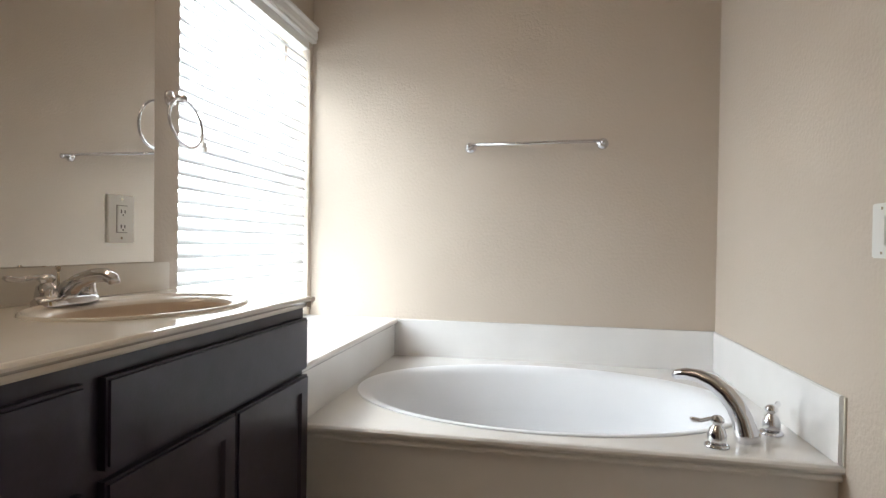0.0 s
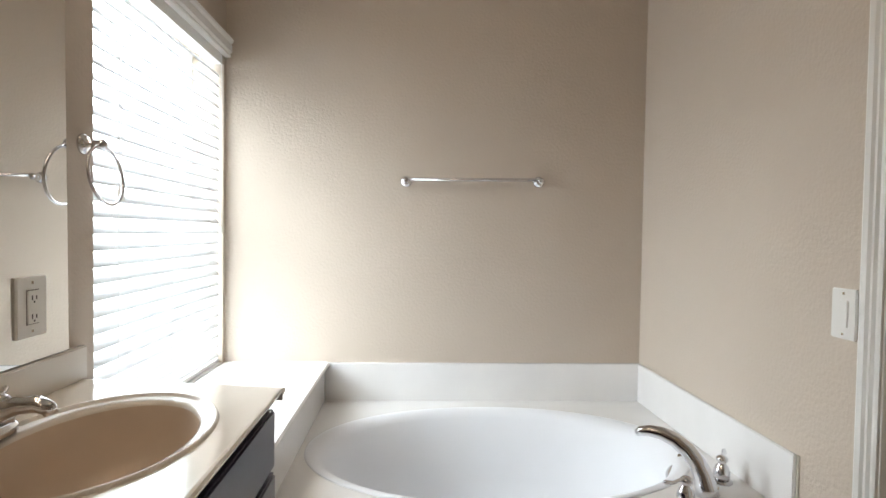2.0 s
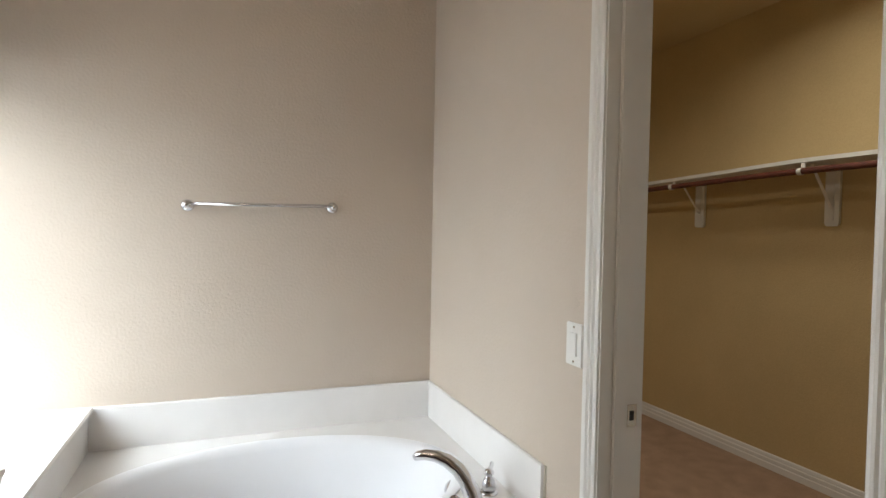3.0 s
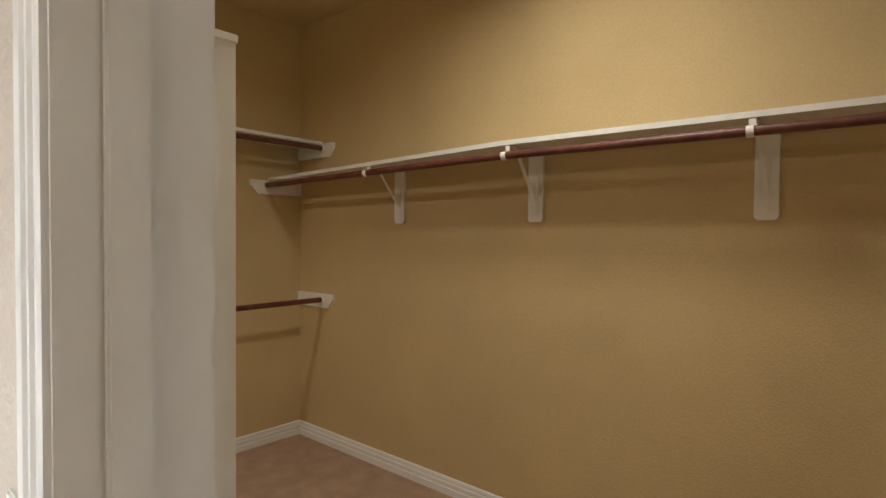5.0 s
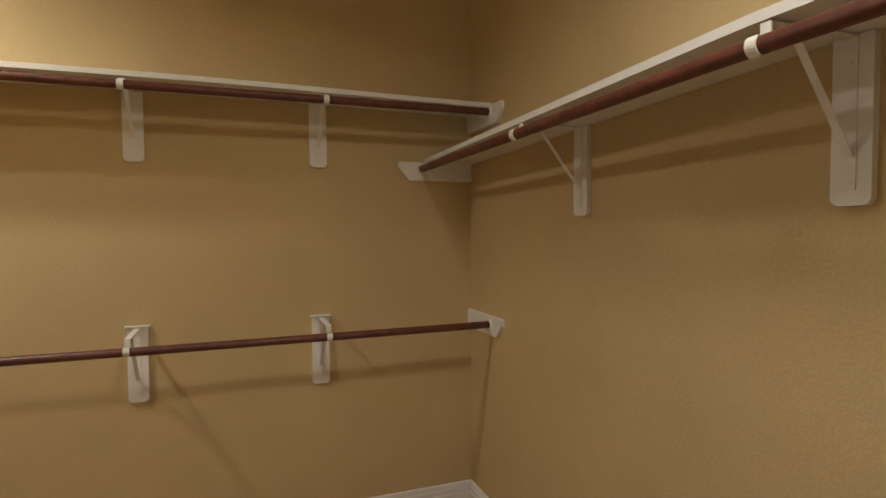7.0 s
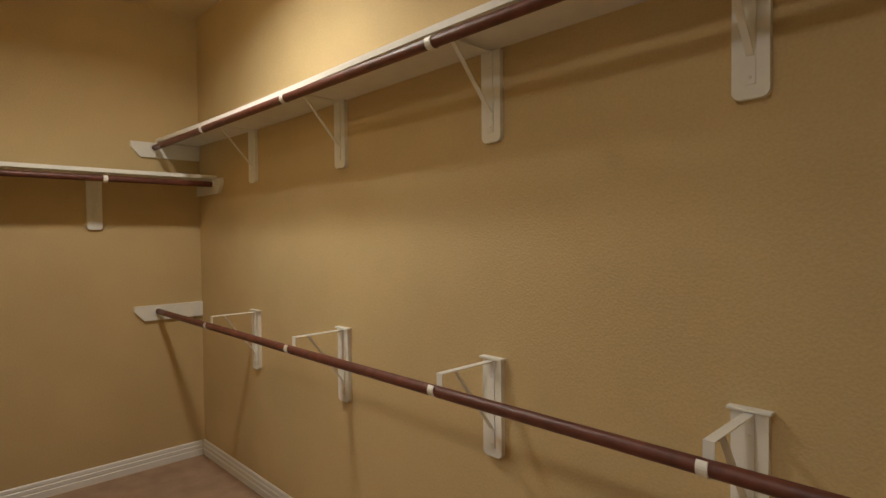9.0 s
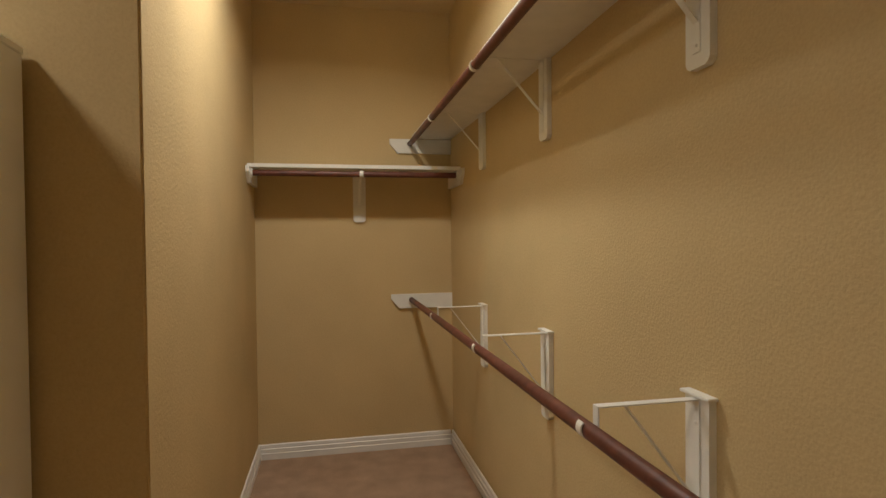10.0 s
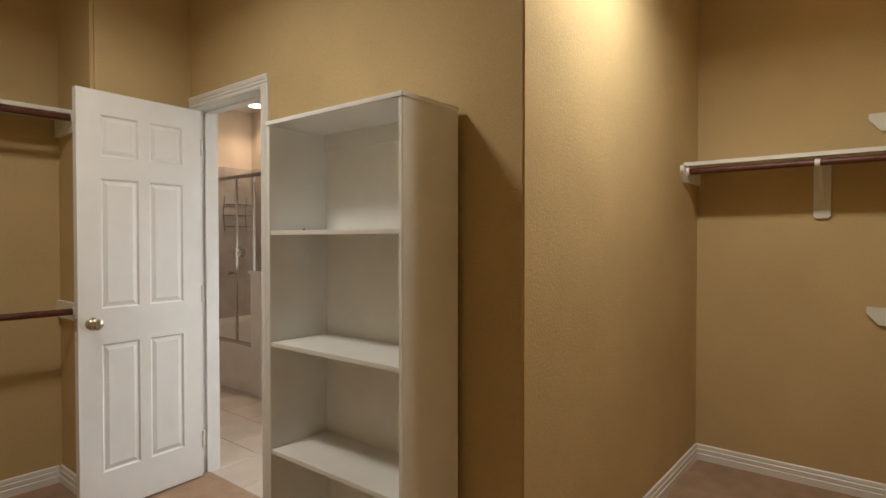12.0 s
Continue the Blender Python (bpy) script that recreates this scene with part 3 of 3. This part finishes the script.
for z in (1.053, 1.043):
    pbox("button", rec, XM + 0.0155, XM + 0.0168, -1.2695, -1.2505, z - 0.0035, z + 0.0035, PLASTIC)
for z in (0.997, 1.100):
    pbox("screw", out, XM + 0.0115, XM + 0.0124, -1.2630, -1.2570, z - 0.003, z + 0.003, NICKEL)


def turned_x(x, y, z, sx):
    return Matrix.Translation((x, y, z)) @ Euler((0, radians(90 * sx), 0)).to_matrix().to_4x4()


ringob = thing("towel_ring", "chrome towel ring on the wall beside the mirror", "towel ring", at=(XL, -1.05, 1.425))
bm = bmesh.new()
lathe(bm, [(0.026, 0), (0.026, 0.005), (0.021, 0.010), (0.012, 0.014), (0.010, 0.036), (0.013, 0.042), (0.013, 0.052), (0.006, 0.058)], turned_x(XL, -1.05, 1.425, 1))
placed("wall_mount", bm, CHROME, ringob, smooth=True)
bm = bmesh.new()
bmesh_pts = [(XL + 0.047 + 0.010 * (1 - math.cos(a)), -1.05 + 0.078 * math.sin(a), 1.418 - 0.07 + 0.072 * math.cos(a)) for a in [2 * math.pi * k / 40 for k in range(41)]]
tube(bm, bmesh_pts, 0.0042, n=10)
placed("ring", bm, CHROME, ringob, smooth=True)

bar = thing("towel_bar", "chrome towel bar on the wall above the bathtub", "towel bar", at=(-0.78, 0, 1.452))
for x, zm in ((-1.078, 1.444), (-0.484, 1.454)):
    bm = bmesh.new()
    lathe(bm, [(0.025, 0), (0.025, 0.005), (0.020, 0.009), (0.011, 0.013), (0.010, 0.034), (0.014, 0.040), (0.014, 0.060), (0.008, 0.065)], Matrix.Translation((x, 0, zm)) @ Euler((radians(90), 0, 0)).to_matrix().to_4x4())
    placed("wall_mount", bm, CHROME, bar, smooth=True)
bm = bmesh.new()
tube(bm, [(-1.078, -0.050, 1.449), (-0.484, -0.050, 1.459)], 0.0078, n=14)
placed("rail", bm, CHROME, bar, smooth=True)

sw = thing("light_switch", "white rocker light switch beside the doorway", "light switch", at=(0, -1.202, 1.04))
pbox("cover_plate", sw, -0.007, 0, -1.2395, -1.162, 0.978, 1.10, PLASTIC, bevel=0.0025)
pbox("rocker", sw, -0.011, -0.007, -1.2175, -1.1845, 1.006, 1.072, PLASTIC, bevel=0.0015)
for z in (0.990, 1.088):
    pbox("screw", sw, -0.0082, -0.007, -1.204, -1.198, z - 0.003, z + 0.003, NICKEL)

# ---- shower seen through the doorway ----
STONE = mat("grey_marble_tile", (0.42, 0.38, 0.36), 0.25, var=0.20, scale=5, detail=8)
shower = thing("shower_stall", "framed glass shower on a low white wall", "shower", at=(-0.95, -3.6, 0))
XS = -0.97
pbox("low_wall", shower, XS - 0.10, XS, YS, -3.19, 0, 0.40, MARBLE, bevel=0.004)
pbox("pony_wall", shower, XS - 0.12, XS + 0.004, -3.19, -3.03, 0, 1.03, MARBLE)
pbox("pony_cap", shower, XS - 0.135, XS + 0.02, -3.205, -3.015, 1.03, 1.055, MARBLE, bevel=0.004)
pbox("stone_lining", shower, XL, XL + 0.012, YS + 0.012, -3.061, 0, 2.1, STONE)
pbox("stone_lining", shower, XL + 0.012, XS, YS, YS + 0.012, 0, 2.1, STONE)
pbox("bench", shower, XL + 0.012, XS - 0.10, YS + 0.012, -4.25, 0, 0.47, MARBLE, bevel=0.006)
pbox("side_wall", shower, XL, XS - 0.12, -3.06, -3.02, 0, 1.03, PAINT)
pbox("rail", shower, XS - 0.05, XS - 0.02, YS + 0.01, -2.9, 1.85, 1.88, CHROME)
pbox("rail", shower, XS - 0.05, XS - 0.02, YS + 0.01, -3.19, 0.40, 0.425, CHROME)
for y in (-3.47, -3.205, -4.1):
    pbox("post", shower, XS - 0.047, XS - 0.025, y - 0.010, y + 0.010, 0.425, 1.85, CHROME)
o = pbox("glass_panel", shower, XS - 0.039, XS - 0.033, YS + 0.012, -3.216, 0.425, 1.85, GLASS)
o.visible_shadow = False
bm = bmesh.new()
lathe(bm, [(0.008, 0), (0.008, 0.02), (0.016, 0.026), (0.016, 0.04), (0.008, 0.045)], turned_x(XS - 0.03, -3.52, 1.02, 1))
placed("door_knob", bm, NICKEL, shower, smooth=True)
bm = bmesh.new()
lathe(bm, [(0.075, 0), (0.07, 0.008), (0.03, 0.014), (0.026, 0.05), (0.012, 0.055)], Matrix.Translation((-1.70, YS + 0.012, 1.17)) @ Euler((radians(-90), 0, 0)).to_matrix().to_4x4())
placed("valve", bm, CHROME, shower, "chrome shower valve", smooth=True)
caddy = thing("shower_caddy", "dark wire shower caddy hanging on the stone wall", "shower caddy", at=(-1.66, YS + 0.05, 1.4))
WIRE = mat("dark_wire", (0.08, 0.07, 0.07), 0.4, 0.6)
for z in (1.46, 1.58, 1.70):
    bm = bmesh.new()
    for dy in (0.02, 0.09):
        tube(bm, [(-1.79, YS + dy, z), (-1.53, YS + dy, z)], 0.004, n=6)
    for k in range(7):
        tube(bm, [(-1.78 + 0.04 * k, YS + 0.02, z), (-1.78 + 0.04 * k, YS + 0.09, z)], 0.003, n=6)
    placed("basket", bm, WIRE, caddy)
for x in (-1.79, -1.53):
    bm = bmesh.new()
    tube(bm, [(x, YS + 0.02, 1.40), (x + 0.02, YS + 0.02, 1.6), (x, YS + 0.02, 1.78)], 0.004, n=6)
    placed("hanger", bm, WIRE, caddy)
lampm = bpy.data.materials.new("lamp_lens")
lampm.use_nodes = True
lb = lampm.node_tree.nodes["Principled BSDF"]
lb.inputs["Emission Color"].default_value, lb.inputs["Emission Strength"].default_value = (1.0, 0.88, 0.66, 1), 6.0
bulbm = bpy.data.materials.new("bulb_glass")
bulbm.use_nodes = True
bb = bulbm.node_tree.nodes["Principled BSDF"]
bb.inputs["Emission Color"].default_value, bb.inputs["Emission Strength"].default_value = (1.0, 0.82, 0.63, 1), VANITY
for x, y, k in ((*SHOWER, 1.0), (*ALCOVE, 1.0), (*MAIN, 1.5)):
    dl = thing("ceiling_downlight", "round lit ceiling downlight with white trim", "downlight", "ceiling downlights", (x, y, H))
    bm = bmesh.new()
    lathe(bm, [(0.10 * k, 0), (0.10 * k, -0.006), (0.085 * k, -0.012)], Matrix.Translation((x, y, H)), 24)
    placed("trim_ring", bm, TRIM, dl)
    bm = bmesh.new()
    lathe(bm, [(0.082 * k, -0.0125), (0.080 * k, -0.016), (0.02, -0.018)], Matrix.Translation((x, y, H)), 24)
    placed("lens", bm, lampm, dl, "glowing frosted lens")

vlight = thing("vanity_light", "chrome bar light with round lit bulbs above the mirror", "wall light", at=(XL, -1.90, 2.22))
pbox("back_plate", vlight, XL, XL + 0.035, -2.50, -1.30, 2.165, 2.275, CHROME, bevel=0.006)
for k in range(6):
    y = -2.40 + 0.20 * k
    bm = bmesh.new()
    lathe(bm, [(0.026, 0), (0.026, 0.012), (0.018, 0.020)], turned_x(XL + 0.035, y, 2.22, 1), 16)
    socket = placed("socket", bm, CHROME, vlight, smooth=True)
    bm = bmesh.new()
    bmesh.ops.create_uvsphere(bm, u_segments=16, v_segments=10, radius=0.046, matrix=Matrix.Translation((XL + 0.097, y, 2.22)))
    placed("bulb", bm, bulbm, socket, "glowing round frosted bulb", smooth=True)

# ---- bookcase ----
bk = thing("bookcase", "empty white laminate bookcase against the closet wall", "bookcase", at=(0.29, -0.476, 0.006))
BX0, BX1, BY0, BY1, BH = 0.154, 0.430, -0.828, -0.124, 1.762
LAM = mat("white_laminate", (0.85, 0.85, 0.82), 0.4, var=0.03, scale=7)
pbox("side_panel", bk, BX0, BX1, BY0, BY0 + 0.017, 0.006, BH - 0.017, LAM, bevel=0.0015)
pbox("side_panel", bk, BX0, BX1, BY1 - 0.017, BY1, 0.006, BH - 0.017, LAM, bevel=0.0015)
pbox("top_panel", bk, BX0 - 0.002, BX1 + 0.004, BY0 - 0.003, BY1 + 0.003, BH - 0.017, BH, LAM, bevel=0.002)
pbox("back_panel", bk, BX0, BX0 + 0.004, BY0 + 0.017, BY1 - 0.017, 0.05, BH - 0.017, LAM)
pbox("back_rail", bk, BX0 + 0.004, BX0 + 0.018, BY0 + 0.017, BY1 - 0.017, BH - 0.085, BH - 0.017, LAM)
pbox("kick_board", bk, BX1 - 0.03, BX1 - 0.015, BY0 + 0.017, BY1 - 0.017, 0.006, 0.075, LAM)
for z in (1.332, 0.908, 0.498, 0.075):
    pbox("shelf_board", bk, BX0 + 0.0045, BX1 - 0.003, BY0 + 0.0175, BY1 - 0.0175, z, z + 0.017, LAM, bevel=0.0015)
pbox("peg", bk, 0.357, 0.363, -0.698, -0.692, 1.349, 1.356, DARK, "small dark loose shelf peg")

# ---- closet shelves, rods and brackets ----
def sag_e(y):
    """Height of the long shelf's warped board above its low end."""
    return 0.049 * min(1, max(0, (1.25 - y) / 1.75)) - 0.006 * max(0, -0.5 - y)


def board(name, x0, x1, y0, y1, ztop, label, edge, bend=None, axis=1, n=24):
    """A painted shelf: the board and the band on its front edge, both bent alike."""
    ob = thing(name, label, "shelf", "closet shelves", ((x0 + x1) / 2, (y0 + y1) / 2, ztop - 0.018))
    e = 0.004
    band = {"x0": (x0 - e, x0, y0, y1), "x1": (x1, x1 + e, y0, y1), "y0": (x0, x1, y0 - e, y0), "y1": (x0, x1, y1, y1 + e)}[edge]
    for nm, (a, b, c, d), z0, z1 in (("shelf_board", (x0, x1, y0, y1), ztop - 0.018, ztop), ("edge_band", band, ztop - 0.0195, ztop + 0.001)):
        bm = bmesh.new()
        bm_box(bm, a, b, c, d, z0, z1)
        if bend:
            ed = [q for q in bm.edges if abs(q.verts[0].co[axis] - q.verts[1].co[axis]) > 0.5]
            bmesh.ops.subdivide_edges(bm, edges=ed, cuts=n, use_grid_fill=True)
            for v in bm.verts:
                v.co.z += bend(v.co[axis])
        placed(nm, bm, WHITE, ob)
    return ob


ZN, ZE, ZW, ZR = 1.962, 1.720, 1.742, 0.940
SD = 0.243
board("closet_shelf", XE - SD, XE, YR, YN - 0.003, ZE, "long white painted shelf board, slightly warped", "x0", bend=sag_e)
board("closet_shelf", XC, XE, YN - SD, YN, ZN, "long white painted shelf board above double rods", "y0", bend=lambda x: 0.006 * math.sin(x * 2.1), axis=0)
board("closet_shelf", XC, XC + 0.277, YD, YN - 0.001, ZW, "short white painted shelf board in the alcove", "x1")
board("closet_shelf", XR, XE - SD - 0.002, YR, YR + SD, 1.972, "white painted shelf board in the recess", "y1")


def rod(p0, p1, label, bend=None):
    bm = bmesh.new()
    p0, p1 = Vector(p0), Vector(p1)
    pts = [p0.lerp(p1, k / 24) for k in range(25)]
    if bend:
        for p in pts:
            p.z += bend(p)
    tube(bm, pts, 0.0165, n=16)
    return tagged(link("hanging_rod", bm, ROD, smooth=True), label, "closet rod", "closet hanging rods")


RD = 0.262
rod((XE - RD, YR + 0.02, 1.672), (XE - RD, YN - 0.019, 1.672), "dark red-brown wooden hanging rod under the long shelf", lambda p: 0.62 * sag_e(p.y))
rod((XC + 0.019, YN - RD, 1.913), (XE - 0.019, YN - RD, 1.913), "dark red-brown upper wooden hanging rod")
rod((XC + 0.019, YN - RD, ZR), (XE - 0.019, YN - RD, ZR), "dark red-brown lower wooden hanging rod", lambda p: -0.004 * math.sin((p.x + 1.9) * 0.8))
rod((XC + RD, YD + 0.019, 1.692), (XC + RD, YN - 0.019, 1.692), "short dark wooden hanging rod in the alcove")
rod((XR + 0.019, YR + RD, 1.928), (XE - 0.30, YR + RD, 1.928), "dark upper wooden hanging rod in the recess")
rod((XR + 0.019, YR + RD, 0.95), (XE - 0.019, YR + RD, 0.95), "dark lower wooden hanging rod in the recess")


def bracket(low, drop, top, label):
    """A shelf-and-rod bracket on a painted block. Local: wall at y 0, room towards -y, rod's axis at z 0."""
    ob = thing("rod_bracket", label, "bracket", "closet brackets")
    bm = bmesh.new()
    w, c = 0.038, 0.014
    pts = [(-w, top), (-w, -drop + c), (-w + c * 0.35, -drop + c * 0.35), (-w + c, -drop), (w - c, -drop), (w - c * 0.35, -drop + c * 0.35), (w, -drop + c), (w, top)]
    a = [bm.verts.new((x, 0, z)) for x, z in pts]
    b = [bm.verts.new((x, -0.017, z)) for x, z in pts]
    for k in range(8):
        bm.faces.new((a[k], a[(k + 1) % 8], b[(k + 1) % 8], b[k]))
    bm.faces.new(a[::-1]), bm.faces.new(b)
    part("mount_block", bm, WHITE, ob)
    if low:
        bm = bmesh.new()
        bm_box(bm, -0.046, 0.046, -0.026, -0.0005, top, top + 0.007)
        part("cap", bm, WHITE, ob, bevel=0.0015)
    zt = top - 0.003
    bm = bmesh.new()
    bm_box(bm, -0.011, 0.011, -0.020, -0.017, -drop + 0.03, zt)
    bm_box(bm, -0.011, 0.011, -RD + 0.0205, -0.0205, zt - 0.003, zt)
    bm_box(bm, -0.011, 0.011, -RD + 0.0175, -RD + 0.0205, 0.0, zt)
    part("arm", bm, WHITE, ob)
    bm = bmesh.new()
    prism(bm, [(-0.008, 0), (0.008, 0), (0.008, 0.004), (-0.008, 0.004)], (0, -0.021, -drop + 0.09), (0, -0.180, zt - 0.007), (1, 0, 0), (0, 0, 1))
    part("brace", bm, WHITE, ob)
    bm = bmesh.new()
    n = 14
    arc = [radians(132 + 228 * k / n) for k in range(n + 1)]
    prof = [(0.0175 * math.cos(q), 0.0175 * math.sin(q)) for q in arc] + [(0.0205 * math.cos(q), 0.0205 * math.sin(q)) for q in reversed(arc)]
    vs0 = [bm.verts.new((-0.011, -RD + u, v)) for u, v in prof]
    vs1 = [bm.verts.new((0.011, -RD + u, v)) for u, v in prof]
    m = len(prof)
    for k in range(m):
        bm.faces.new((vs0[k], vs0[(k + 1) % m], vs1[(k + 1) % m], vs1[k]))
    for k in range(n):
        bm.faces.new((vs0[k], vs0[k + 1], vs0[m - 2 - k], vs0[m - 1 - k]))
        bm.faces.new((vs1[k + 1], vs1[k], vs1[m - 1 - k], vs1[m - 2 - k]))
    part("hook", bm, WHITE, ob)
    for z in (-drop + 0.045, zt - 0.05):
        bm = bmesh.new()
        lathe(bm, [(0.004, 0), (0.004, 0.002), (0.001, 0.003)], Matrix.Translation((0, -0.020, z)) @ Euler((radians(90), 0, 0)).to_matrix().to_4x4(), 8)
        part("screw", bm, WHITE, ob)
    return ob


low = bracket(True, 0.262, 0.046, "white metal rod bracket on a painted wooden block")
low.matrix_basis = pose(1.306, YN, ZR, 0, 0, 0)
for x in (0.566, -0.266, -1.09):
    copy_thing(low, pose(x, YN, ZR, 0, 0, 0))
for x in (1.0, 1.6):
    copy_thing(low, pose(x, YR, 0.95, 0, 0, 180))
upN = bracket(False, 0.250, 0.0305, "white metal shelf and rod bracket on a painted block")
upN.matrix_basis = pose(1.306, YN, 1.913, 0, 0, 0)
for x in (0.57, -0.268, -1.092):
    copy_thing(upN, pose(x, YN, 1.913, 0, 0, 0))
for x in (1.0, 1.6):
    copy_thing(upN, pose(x, YR, 1.928, 0, 0, 180))
copy_thing(upN, pose(XC, 0.735, 1.692, 0, 0, 90)).scale = (1, 1, 1.06)
for y in (0.345, -0.535, -1.46, -2.1):
    q = bracket(False, 0.245 + 0.6 * sag_e(y), 0.0295 + 0.36 * sag_e(y), "white metal bracket under the long warped shelf")
    q.matrix_basis = pose(XE, y, 1.672 + 0.62 * sag_e(y), 0, 0, -90)


def cleat(p, along, out, length, ztop, rodat, h=0.088, label="white painted wooden end cleat holding the rod", socket=True):
    """A board on an end wall that carries shelf or rod; its free lower corner is cut off."""
    ob = thing("end_cleat", label, "cleat", "closet end cleats", (*p, ztop))
    a, o = Vector((*along, 0)), Vector((*out, 0))
    bm = bmesh.new()
    pts = [(0, 0), (length, 0), (length, -0.030), (length - 0.05, -h), (0, -h)]
    f = [bm.verts.new(a * u + Vector((0, 0, v))) for u, v in pts]
    g = [bm.verts.new(a * u + o * 0.018 + Vector((0, 0, v))) for u, v in pts]
    for k in range(5):
        bm.faces.new((f[k], f[(k + 1) % 5], g[(k + 1) % 5], g[k]))
    bm.faces.new(f[::-1]), bm.faces.new(g)
    part("cleat_board", bm, WHITE, ob, bevel=0.0015)
    if socket:
        bm = bmesh.new()
        rot = o.to_track_quat("Z", "Y").to_matrix().to_4x4()
        lathe(bm, [(0.024, 0), (0.024, 0.010), (0.0185, 0.010), (0.0185, 0.002)], Matrix.Translation(a * RD + o * 0.018 + Vector((0, 0, rodat - ztop))) @ rot, 16)
        part("rod_socket", bm, WHITE, ob)
    return ob


ND = (0, -1)
cleat((XE, YN - 0.001), ND, (-1, 0), 0.372, 1.943, 1.913)
cleat((XE, YN - 0.001), ND, (-1, 0), 0.372, 0.978, ZR)
cleat((XC, YN - 0.001), ND, (1, 0), 0.388, 1.943, 1.913)
cleat((XC, YN - 0.001), ND, (1, 0), 0.388, 0.976, ZR)
cleat((XE - 0.001, YN), (-1, 0), (0, -1), 0.375, 1.703, 1.672)
cleat((XC + 0.001, YN), (1, 0), (0, -1), 0.375, 1.723, 1.692)
cleat((XC + 0.001, YD), (1, 0), (0, 1), 0.345, 1.723, 1.692)
cleat((XR, YR + 0.001), (0, 1), (1, 0), 0.36, 1.949, 1.928)
cleat((XR, YR + 0.001), (0, 1), (1, 0), 0.36, 0.99, 0.95)
cleat((XE, YR + 0.001), (0, 1), (-1, 0), 0.36, 0.99, 0.95)
cleat((XE - 0.001, YR), (-1, 0), (0, 1), 0.36, 1.72, 1.695)

# ---- bathroom floor tiles ----
bm = bmesh.new()
bm_box(bm, -0.162, 0.162, -0.162, 0.162, -0.006, 0.0)
bmesh.ops.bevel(bm, geom=[e for e in bm.edges if all(v.co.z > -0.001 for v in e.verts)], offset=0.002, segments=1, affect="EDGES")
tile = link("tile", bm, TILE, floor_bath)
for i in range(6):
    for j in range(14):
        o = tile if i == 0 and j == 0 else tile.copy()
        if i or j:
            scene.collection.objects.link(o)
        o.location = (-0.105 - 0.328 * i, YS + 0.165 + 0.328 * j, 0)
